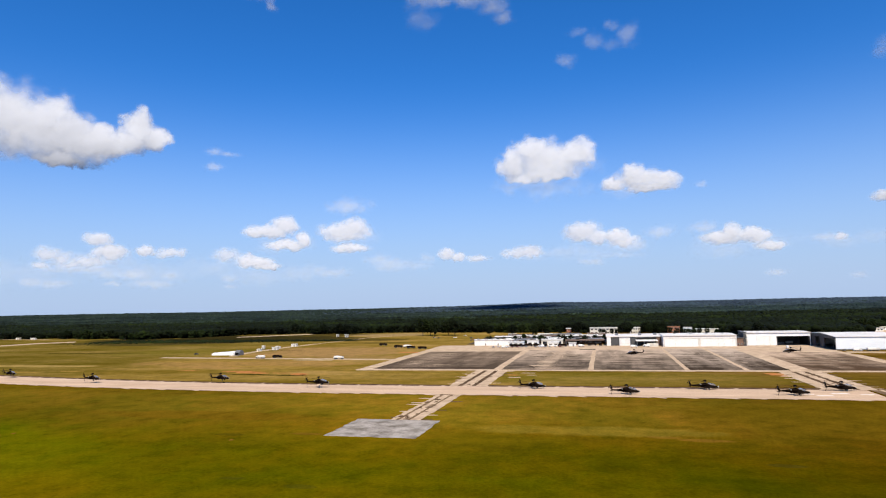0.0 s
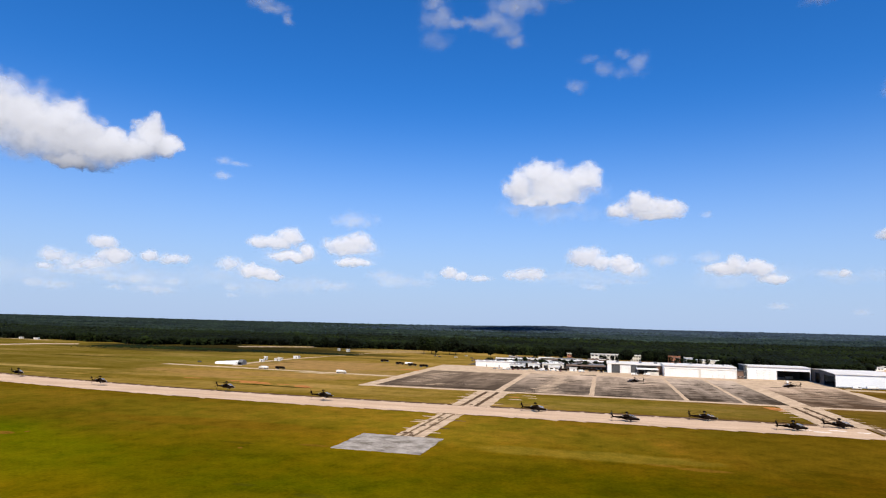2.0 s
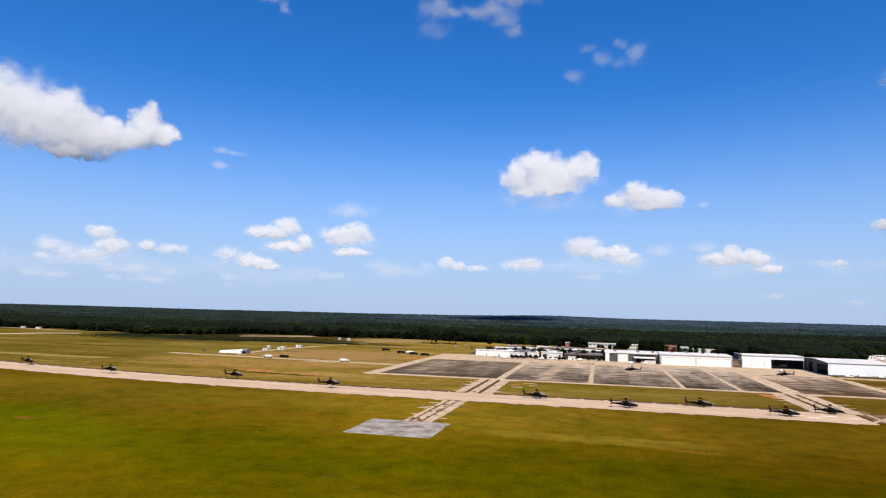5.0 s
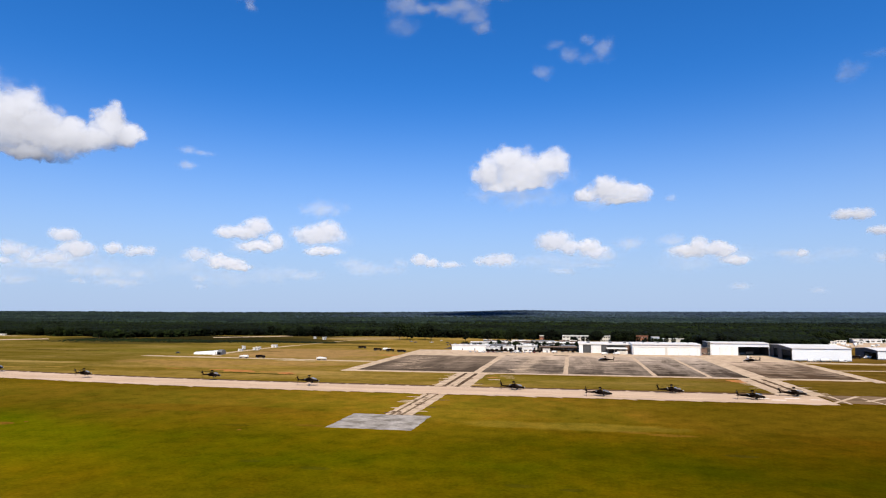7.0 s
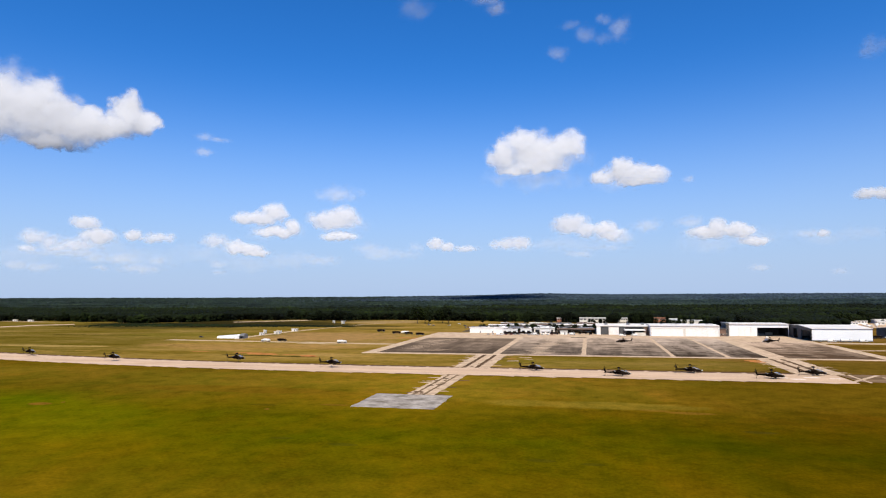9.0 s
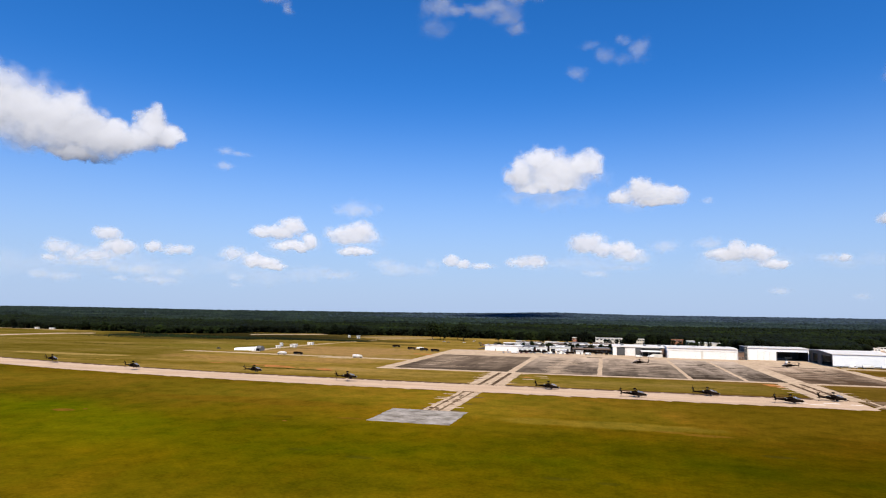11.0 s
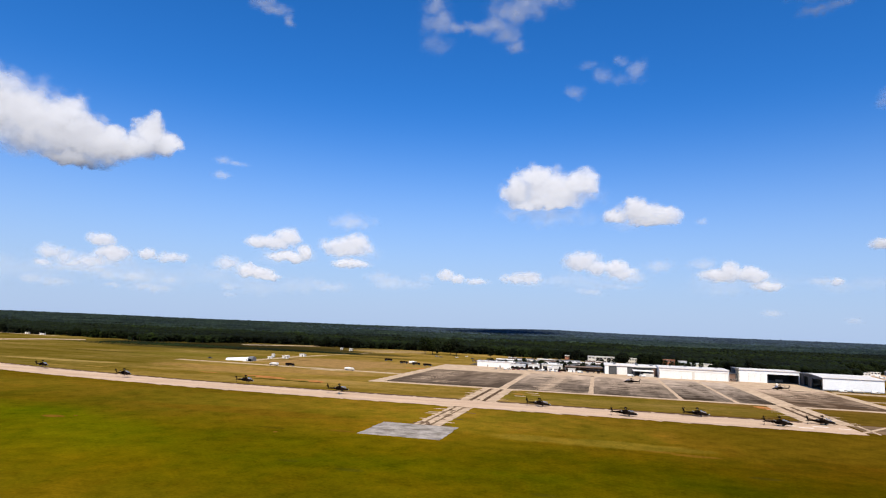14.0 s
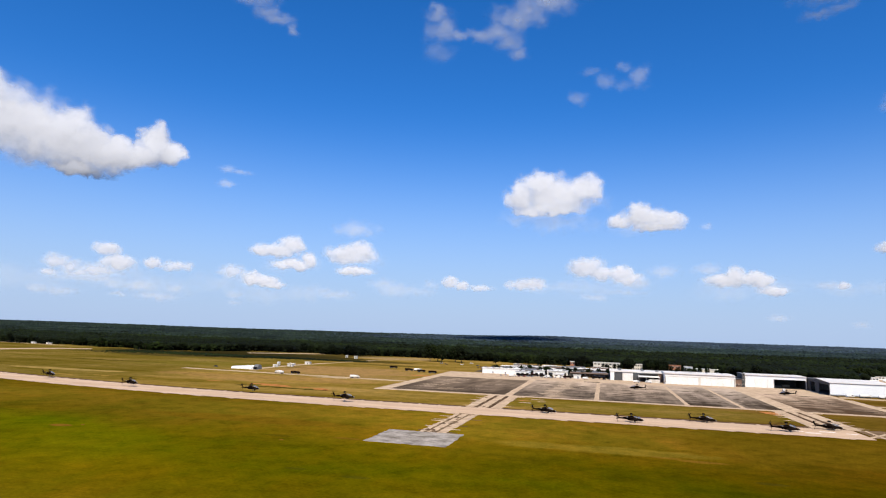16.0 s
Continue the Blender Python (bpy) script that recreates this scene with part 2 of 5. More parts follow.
def cloud_material():
    m, n, l, b = material("cloud")
    n.remove(b)
    p = n.new("ShaderNodeTexCoord").outputs["Object"]
    fade = n.new("ShaderNodeAttribute")
    fade.attribute_name = "fade"
    soft = noise_node(n, l, p, 0.009, 4, 0.55)
    mul = n.new("ShaderNodeMath")
    mul.operation = "MULTIPLY_ADD"
    l.new(soft, mul.inputs[0])
    mul.inputs[1].default_value, mul.inputs[2].default_value = 0.7, -0.35
    add = n.new("ShaderNodeMath")
    add.operation = "ADD"
    l.new(mul.outputs[0], add.inputs[0])
    l.new(fade.outputs["Fac"], add.inputs[1])
    rng = n.new("ShaderNodeMapRange")
    rng.interpolation_type = "SMOOTHSTEP"
    rng.inputs[1].default_value, rng.inputs[2].default_value = 0.03, 1.08
    l.new(add.outputs[0], rng.inputs[0])
    thick = n.new("ShaderNodeAttribute")
    thick.attribute_name = "thick"
    den = n.new("ShaderNodeMath")
    den.operation = "MULTIPLY"
    edge = n.new("ShaderNodeMapRange")
    edge.interpolation_type = "SMOOTHSTEP"
    edge.inputs[1].default_value, edge.inputs[2].default_value = 0.0, 0.5
    l.new(fade.outputs["Fac"], edge.inputs[0])
    soften = n.new("ShaderNodeMath")
    soften.operation = "MULTIPLY"
    l.new(rng.outputs[0], soften.inputs[0])
    l.new(edge.outputs[0], soften.inputs[1])
    l.new(soften.outputs[0], den.inputs[0])
    l.new(thick.outputs["Fac"], den.inputs[1])
    dif = n.new("ShaderNodeBsdfDiffuse")
    dif.inputs["Color"].default_value = (0.555, 0.57, 0.61, 1)
    trl = n.new("ShaderNodeBsdfTranslucent")
    trl.inputs["Color"].default_value = (0.75, 0.76, 0.78, 1)
    # shading normals lean to the sun, brightening undersides in place of scattered light
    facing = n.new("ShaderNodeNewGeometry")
    sunward = n.new("ShaderNodeMix")
    sunward.data_type = "VECTOR"
    sunward.inputs[0].default_value = 0.74
    l.new(facing.outputs["Normal"], sunward.inputs[4])
    sunward.inputs[5].default_value = tuple(TO_SUN)
    l.new(sunward.outputs[1], dif.inputs["Normal"])
    body = n.new("ShaderNodeMixShader")
    body.inputs[0].default_value = 0.2
    l.new(dif.outputs[0], body.inputs[1])
    l.new(trl.outputs[0], body.inputs[2])
    clear = n.new("ShaderNodeBsdfTransparent")
    out = n.new("ShaderNodeMixShader")
    l.new(den.outputs[0], out.inputs[0])
    l.new(clear.outputs[0], out.inputs[1])
    l.new(body.outputs[0], out.inputs[2])
    l.new(out.outputs[0], n["Material Output"].inputs["Surface"])
    return m


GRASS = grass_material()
CONCRETE = worn("taxiway_concrete", (0.64, 0.455, 0.31), (0.48, 0.335, 0.22), 0.08, 1.2, 0.85, stretch=(0.3, 1.5, 1), spec=0.0)
PALE = worn("pale_concrete", (0.645, 0.478, 0.325), (0.40, 0.285, 0.18), 0.14, 1.0, 0.85, spec=0.0)
PADGREY = worn("pad_concrete", (0.41, 0.36, 0.305), (0.16, 0.135, 0.105), 0.14, 1.0, 0.85, low=0.34, high=0.62, spec=0.0)
ASPHALT_DARK = worn("dark_asphalt", (0.13, 0.10, 0.074), (0.06, 0.047, 0.036), 0.05, 1.2, 0.9, stretch=(0.4, 1.5, 1), spec=0.0)
ASPHALT_WORN = worn("worn_asphalt", (0.46, 0.34, 0.245), (0.17, 0.125, 0.09), 0.09, 1.2, 0.9, stretch=(0.2, 2.2, 1), low=0.4, high=0.6, spec=0.0)


def ramp_asphalt(name, dark, pale, y0, y1, streak):
    """Old asphalt, dark by the grass and bleached towards the hangars, with cross streaks and thin joints."""
    m, n, l, b = material(name, 0.95, 0.0, 0.0)
    p = place_node(n)
    sep = n.new("ShaderNodeSeparateXYZ")
    l.new(p, sep.inputs[0])
    wear = n.new("ShaderNodeMapRange")
    wear.inputs[1].default_value, wear.inputs[2].default_value = y0, y1
    l.new(sep.outputs["Y"], wear.inputs[0])
    total = wear.outputs[0]
    for fac, scale, stretch in ((streak, 0.13, (0.12, 1.0, 1)), (0.95, 0.045, (1.0, 0.22, 1)), (0.34, 0.15, (1.0, 0.10, 1))):
        t = n.new("ShaderNodeMath")
        t.operation = "MULTIPLY_ADD"
        l.new(noise_node(n, l, p, scale, 5, 0.62, stretch), t.inputs[0])
        t.inputs[1].default_value, t.inputs[2].default_value = 2 * fac, -fac
        u = n.new("ShaderNodeMath")
        u.operation = "ADD"
        l.new(total, u.inputs[0])
        l.new(t.outputs[0], u.inputs[1])
        total = u.outputs[0]
    mid = tuple(0.62 * d + 0.38 * q for d, q in zip(dark, pale))
    c = ramp_node(n, l, total, [(0.0, dark), (0.45, mid), (1.0, pale)])
    grain = ramp_node(n, l, noise_node(n, l, p, 1.2, 4), [(0.3, (0.8, 0.8, 0.8)), (0.7, (1.1, 1.1, 1.1))])
    l.new(mix_node(n, l, c, grain, 1.0, "MULTIPLY"), b.inputs["Base Color"])
    bump_node(n, l, b, noise_node(n, l, p, 3.0, 3), 0.2, 0.02)
    return m


BAY = ramp_asphalt("ramp_bay_asphalt", (0.085, 0.064, 0.046), (0.53, 0.395, 0.28), 392, 615, 0.7)
BAY_BROWN = ramp_asphalt("brown_bay_asphalt", (0.085, 0.052, 0.030), (0.52, 0.375, 0.255), 420, 580, 0.7)
BAY_OLD = ramp_asphalt("old_bay_asphalt", (0.048, 0.034, 0.023), (0.50, 0.385, 0.285), 412, 606, 0.6)
BAY_STAIN = worn("stained_asphalt", (0.085, 0.058, 0.038), (0.038, 0.026, 0.017), 0.12, 1.2, 0.95, spec=0.0)
BAY_DARK = ramp_asphalt("dark_bay_asphalt", (0.080, 0.057, 0.039), (0.36, 0.26, 0.175), 410, 700, 0.35)
BROWN_ASPHALT = worn("brown_weathered_asphalt", (0.26, 0.17, 0.095), (0.085, 0.055, 0.032), 0.09, 1.2, 0.9, stretch=(0.3, 1.6, 1), low=0.34, high=0.66, spec=0.0)
TYRE_MARK = worn("tyre_marked_asphalt", (0.17, 0.105, 0.062), (0.06, 0.036, 0.021), 0.2, 1.5, 0.9, spec=0.0)
DIRT = worn("pale_dirt_road", (0.56, 0.42, 0.27), (0.38, 0.27, 0.15), 0.1, 1.0, 0.95, spec=0.0)
WHITE = worn("white_metal_siding", (0.85, 0.83, 0.79), (0.75, 0.73, 0.69), 0.12, 1.5, 0.5, stretch=(2.0, 2.0, 0.3))
OFFWHITE = worn("cream_wall", (0.74, 0.70, 0.62), (0.55, 0.51, 0.44), 0.15, 1.5, 0.7)
ROOF = worn("pale_metal_roof", (0.84, 0.79, 0.72), (0.68, 0.63, 0.56), 0.08, 1.5, 0.5)
ROOF_RUST = worn("rusty_brown_roof", (0.24, 0.16, 0.11), (0.10, 0.065, 0.045), 0.25, 1.5, 0.8)
BLUEWHITE = worn("pale_blue_siding", (0.82, 0.84, 0.85), (0.74, 0.76, 0.77), 0.12, 1.5, 0.5)
# dark siding, also used where hangar shade is put into colour
CHARCOAL = worn("charcoal_siding_and_shade", (0.085, 0.085, 0.085), (0.05, 0.05, 0.05), 0.15, 1.5, 0.7)
GREY = worn("grey_siding", (0.22, 0.22, 0.22), (0.13, 0.13, 0.13), 0.15, 1.5, 0.6)
BROWN = worn("brown_brick", (0.22, 0.135, 0.095), (0.13, 0.08, 0.055), 0.3, 2.0, 0.85)
TERRACOTTA = worn("terracotta_roof", (0.42, 0.17, 0.09), (0.28, 0.12, 0.07), 0.3, 2.0, 0.85)
# near-black that puts the shade of interiors into colour
VOID = worn("interior_shade", (0.035, 0.033, 0.03), (0.02, 0.019, 0.018), 0.3, 2.0, 0.9)
DARKGLASS = worn("dark_window_glass", (0.03, 0.035, 0.04), (0.02, 0.022, 0.026), 0.5, 2.0, 0.06, spec=1.0)
# pale metallic base stands in for the sky's glint on canopy glass
CANOPY = worn("glinting_canopy_glass", (0.62, 0.63, 0.64), (0.40, 0.41, 0.42), 0.8, 3.0, 0.22, 0.75, spec=1.0)
DRAB = worn("olive_drab_paint", (0.017, 0.011, 0.008), (0.008, 0.0055, 0.004), 0.6, 4.0, 0.9, spec=0.0)
RUBBER = worn("black_rubber", (0.03, 0.03, 0.03), (0.018, 0.018, 0.018), 1.0, 6.0, 0.8)
STEEL = worn("dull_steel", (0.30, 0.30, 0.30), (0.18, 0.18, 0.18), 0.6, 4.0, 0.45, 0.7)
BARK = worn("bark", (0.12, 0.085, 0.06), (0.06, 0.042, 0.03), 1.0, 5.0, 0.95)
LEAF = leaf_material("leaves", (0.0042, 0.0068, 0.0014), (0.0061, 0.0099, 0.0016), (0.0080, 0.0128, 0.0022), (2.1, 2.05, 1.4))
# farther leaf tones go paler and bluer: distance haze put into base colour
MIDWOOD = leaf_material("hazed_pine_leaves", (0.011, 0.018, 0.014), (0.014, 0.023, 0.017), (0.017, 0.027, 0.020), (1.7, 1.6, 1.3))
HILLWOOD = leaf_material("hazed_hill_leaves", (0.015, 0.025, 0.023), (0.018, 0.030, 0.028), (0.022, 0.035, 0.033), (1.7, 1.55, 1.2))
HAZED_LEAF = leaf_material("hazed_far_leaves", (0.030, 0.045, 0.062), (0.033, 0.049, 0.067), (0.036, 0.053, 0.070), (1.3, 1.25, 1.1))
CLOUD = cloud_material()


# ---- builders ----
def link(name, bm, mat, parent=None, label="", smooth=False):
    me = bpy.data.meshes.new(name)
    bmesh.ops.recalc_face_normals(bm, faces=bm.faces)
    bm.to_mesh(me)
    bm.free()
    me.materials.append(mat)
    if smooth:
        for f in me.polygons:
            f.use_smooth = True
    ob = new(name, me)
    if parent:
        ob.parent = parent
    if label:
        ob["label"] = label
    return ob


def part(name, bm, mat, parent, label="", smooth=False):
    return link(name, bm, mat, parent, label, smooth)


def box_into(bm, x0, x1, y0, y1, z0, z1, bevel=0.0):
    r = bmesh.ops.create_cube(bm, size=1, matrix=Matrix.LocRotScale(((x0 + x1) / 2, (y0 + y1) / 2, (z0 + z1) / 2), None, (x1 - x0, y1 - y0, z1 - z0)))
    if bevel:
        edges = list({e for v in r["verts"] for e in v.link_edges})
        bmesh.ops.bevel(bm, geom=edges, offset=bevel, segments=1, affect="EDGES")


def box(x0, x1, y0, y1, z0, z1, bevel=0.0):
    bm = bmesh.new()
    box_into(bm, x0, x1, y0, y1, z0, z1, bevel)
    return bm


def empty(name, x=0, y=0, z=0, rz=0):
    ob = new(name)
    ob.matrix_basis = pose(x, y, z, 0, 0, rz)
    ob.empty_display_size = 0.5
    return ob


def slab(outline, top, bottom=-0.3):
    """A flat slab from its outline, with real edges."""
    bm = bmesh.new()
    f = bm.faces.new([bm.verts.new((x, y, top)) for x, y in outline])
    r = bmesh.ops.extrude_face_region(bm, geom=[f])
    for v in r["geom"]:
        if isinstance(v, bmesh.types.BMVert):
            v.co.z = bottom
    bmesh.ops.triangulate(bm, faces=[f for f in bm.faces if len(f.verts) > 4])
    return bm


def ragged(x0, x1, y0, y1, step, wobble, seed):
    """A rectangle's outline with an uneven, crumbled edge."""
    r = random.Random(seed)
    pts = []
    for ax, ay, bx, by in ((x0, y0, x1, y0), (x1, y0, x1, y1), (x1, y1, x0, y1), (x0, y1, x0, y0)):
        k = max(1, int(math.hypot(bx - ax, by - ay) / step))
        for i in range(k):
            pts.append((ax + (bx - ax) * i / k + r.uniform(-wobble, wobble), ay + (by - ay) * i / k + r.uniform(-wobble, wobble)))
    return pts


def rise(x, y):
    """Height of the land: flat at the airfield, low wooded hills far out."""
    d = math.hypot(x, y)
    t = min(1.0, max(0.0, (d - 1400) / 3000))
    z = 7 * t * t * (3 - 2 * t)
    a = math.degrees(math.atan2(x, y))
    t = min(1.0, max(0.0, (d - 2000) / 1900))
    hill = 13 * math.exp(-((a + 5) / 5) ** 2) + 6 * math.exp(-((a - 9) / 14) ** 2) + 8 * math.exp(-((a + 50) / 14) ** 2)
    return z + hill * t * t * (3 - 2 * t) + 3 * t * noise.noise((x * 0.0012, y * 0.0012, 3.1))


def mesh_from(name, verts, faces, mat, smooth=False):
    me = bpy.data.meshes.new(name)
    faces = np.asarray(faces, dtype=np.int32)
    k = faces.shape[1]
    me.vertices.add(len(verts))
    me.vertices.foreach_set("co", np.asarray(verts, dtype=np.float32).ravel())
    me.loops.add(faces.size)
    me.loops.foreach_set("vertex_index", faces.ravel())
    me.polygons.add(len(faces))
    me.polygons.foreach_set("loop_start", np.arange(0, faces.size, k, dtype=np.int32))
    me.polygons.foreach_set("loop_total", np.full(len(faces), k, dtype=np.int32))
    me.update(calc_edges=True)
    me.materials.append(mat)
    if smooth:
        me.polygons.foreach_set("use_smooth", np.ones(len(faces), dtype=bool))
    return new(name, me)


def sheet(name, xs, ys, height, mat, smooth=True):
    verts = [(x, y, height(x, y)) for y in ys for x in xs]
    w = len(xs)
    faces = [(j * w + i, j * w + i + 1, (j + 1) * w + i + 1, (j + 1) * w + i) for j in range(len(ys) - 1) for i in range(w - 1)]
    return mesh_from(name, verts, faces, mat, smooth)


def steps(*spans):
    out = []
    for a, b, k in spans:
        out += list(np.arange(a, b, k))
    return out + [spans[-1][1]]


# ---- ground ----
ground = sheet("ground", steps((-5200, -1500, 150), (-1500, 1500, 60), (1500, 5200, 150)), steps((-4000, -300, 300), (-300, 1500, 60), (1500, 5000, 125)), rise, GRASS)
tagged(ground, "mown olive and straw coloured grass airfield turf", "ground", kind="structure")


def taxi_bend(x):
    return 0.00033 * max(0.0, -130 - x) ** 2 


def taxiway_outline(grow_near, grow_far, x0, x1, seed, wobble):
    r = random.Random(seed)
    xs = np.arange(x0, x1 + 0.1, 3.0)
    near = [(x, 303 - grow_near + taxi_bend(x) + r.uniform(-wobble, wobble)) for x in xs]
    farr = [(x, 332.5 + grow_far + taxi_bend(x) + r.uniform(-wobble, wobble)) for x in xs[::-1]]
    return near, farr


def strip(near, farr, top, bottom=-0.3):
    """A long strip between two edges with the same number of points."""
    bm = bmesh.new()
    a = [bm.verts.new((x, y, top)) for x, y in near]
    b = [bm.verts.new((x, y, top)) for x, y in farr[::-1]]
    for i in range(len(a) - 1):
        bm.faces.new((a[i], a[i + 1], b[i + 1], b[i]))
    r = bmesh.ops.extrude_face_region(bm, geom=list(bm.faces))
    for v in r["geom"]:
        if isinstance(v, bmesh.types.BMVert):
            v.co.z = bottom
    return bm


near, farr = taxiway_outline(0, 0, -700, 112, 4, 0.25)
taxiway = link("taxiway", strip(near, farr, 0.10), CONCRETE)
tagged(taxiway, "long pale pinkish concrete taxiway crossing the grass", "taxiway", kind="structure")
near, farr = taxiway_outline(1.0, 5.5, -700, 100, 5, 0.7)
shoulder = link("taxiway_shoulder", strip(near, farr, 0.05), TYRE_MARK)
tagged(shoulder, "narrow dark crumbling asphalt shoulder beside the taxiway", "shoulder", kind="structure")

landing_pad = link("landing_pad", slab(ragged(-100, -67, 205, 236, 2.0, 0.35, 7), 0.09), PADGREY)
tagged(landing_pad, "square weathered grey concrete landing pad in grass", "landing pad", kind="structure")

ramp = link("parking_ramp", slab(ragged(-173, 172, 409, 646, 6, 0.7, 8), 0.08), PALE)
tagged(ramp, "wide helicopter parking ramp of pale concrete", "ramp", kind="structure")

# ---- path of pale connectors between pad, taxiway and ramp ----
def crumbled(ax, ay, bx, by, w, wobble, seed):
    """A strip from a to b, across its width in x, with ragged sides."""
    r = random.Random(seed)
    k = max(3, int(abs(by - ay) / 2.5))
    q = [i / k for i in range(k + 1)]
    lo = [(ax + (bx - ax) * t - w + r.uniform(-wobble, wobble), ay + (by - ay) * t) for t in q]
    hi = [(ax + (bx - ax) * t + w + r.uniform(-wobble, wobble), ay + (by - ay) * t) for t in q]
    return strip(lo, hi[::-1], 0.0, -0.2)


def connector(name, x, half, y0, y1, lean=0.0, tracks=(-0.4, 0.33), wide=0.15, spurs=0, stains=0, mark=TYRE_MARK):
    def lift(bm, z):
        bmesh.ops.translate(bm, vec=(0, 0, z), verts=bm.verts)
        return bm
    ob = link(name, lift(crumbled(x, y0, x + lean, y1, half, 0.5, int(y0)), 0.06), PALE)
    tagged(ob, "pale concrete connector road with dark wheel tracks", "connector road", kind="structure")
    r = random.Random(int(x) + 7)
    for off in tracks:
        c = x + off * half
        part("wheel_track", lift(crumbled(c, y0 + 0.5, c + lean, y1 - 0.5, half * wide, 0.12 + 0.02 * half, int(c) + 900), 0.066), mark, ob)
    for k in range(spurs):
        y = y0 + (y1 - y0) * (k + r.uniform(0.1, 0.9)) / spurs
        s = r.choice((-1, 1))
        w, d = r.uniform(3, 7.5), r.uniform(1.2, 3.0)
        e = x + s * (half - 1) + lean * (y - y0) / (y1 - y0)
        part("side_patch", slab([(e, y), (e + s * w, y + 0.4 * d), (e + s * w * 0.9, y + 0.7 * d), (e, y + d)], 0.056 + 0.0002 * k, -0.1), PALE if k % 3 else TYRE_MARK, ob)
    for k in range(stains):
        y = y0 + (y1 - y0) * r.random()
        e = x + lean * (y - y0) / (y1 - y0) + half * r.uniform(-1.15, 0.5)
        w, d = r.uniform(1.0, 3.2), r.uniform(1.5, 5)
        part("dirt_patch", slab([(e - w * 0.4, y), (e + w * 0.5, y + 0.1 * d), (e + w * 0.6, y + 0.6 * d), (e, y + d), (e - w * 0.6, y + 0.5 * d)], 0.070 + 0.0002 * k, -0.1), BROWN_ASPHALT if k % 2 else TYRE_MARK, ob)
    return ob


connector("connector_road_1", -80.8, 5.9, 235, 301, 1.2, (-0.55, 0.2), 0.10, 9, 20, BROWN_ASPHALT)
connector("connector_road_2", -77.5, 10.5, 334, 410, 0, (-0.40, 0.30), 0.115, 16, 8)
connector("connector_road_3", 104, 11.5, 334, 410, -1, (-0.3, 0.26), 0.11, 16, 8)

# asphalt panels of the ramp
for x0, x1, y0, y1, mt in ((-163, -77.8, 417, 566, BAY_DARK), (-72.6, -16.6, 416, 578, BAY), (-13.4, 41.6, 416, 582, BAY), (44.4, 75.6, 416, 590, BAY_OLD), (78.4, 100.5, 416, 588, BAY_OLD), (112, 166, 416, 552, BAY_BROWN)):
    part("asphalt_panel", slab(ragged(x0, x1, y0, y1, 4, 0.35, int(x0 + y0) + 500), 0.086, 0.04), mt, ramp)

# crossing marks that reach over the crumbled edges of the taxiway
redge = random.Random(63)
for k in range(66):
    x = -690 + 12.2 * k
    b = taxi_bend(x)
    part("edge_tab", slab([(x, 332.2 + b), (x + 2.2, 332.2 + b), (x + 1.9, 335.4 + b), (x + 0.3, 335.4 + b)], 0.064, 0.02), PALE, shoulder)
    u = x + redge.uniform(-4, 4)
    if u < 100:
        w, d = redge.uniform(3.5, 9), redge.uniform(0.9, 3.6)
        part("edge_tab", slab([(u + w * 0.8, 303.2 + b - d), (u + w, 303.3 + b - d * 0.8), (u + w * 0.7, 303.6 + b), (u - w * 0.6, 303.6 + b)], 0.068, 0.02), PALE, shoulder)

# lighter worn bays, painted dashes and the strip along the ramp's rim
rnd = random.Random(21)
for k in range(13):
    y = 436 + 9.2 * k + rnd.uniform(-2, 2)
    x = -140 - 0.12 * (y - 472) + rnd.uniform(-16, 6)
    w, d = rnd.uniform(12, 26), rnd.uniform(2.0, 4.0)
    part("pale_mark", slab([(x, y + 0.3 * d), (x + 0.5 * w, y), (x + w, y + 0.6 * d), (x + 0.4 * w, y + d)], 0.0961 + 0.0001 * (k % 3), 0.05), PALE, ramp)
for k in range(17):
    x = -54 + 0.028 * 9.4 * k + rnd.uniform(-4, 3)
    y = 421 + 9.4 * k + rnd.uniform(-1.5, 1.5)
    w, d = rnd.uniform(13, 21), rnd.uniform(3.2, 6.0)
    part("pale_bay", slab([(x, y + 0.4 * d), (x + 0.4 * w, y), (x + w, y + 0.5 * d), (x + 0.6 * w, y + d), (x + 0.1 * w, y + 0.8 * d)], 0.0958 + 0.0001 * (k % 3), 0.05), PALE, ramp)
for k in range(5):
    x = 9 + rnd.uniform(0, 2)
    y = 432 + 26 * k
    part("pale_bay", slab([(x, y), (x + 8, y + 0.4), (x + 8, y + 4), (x + 1, y + 4)], 0.091, 0.05), ASPHALT_WORN, ramp)
# rows of dark joint stains and of bare concrete across the ramp's bays
rs = random.Random(77)
layer = 0
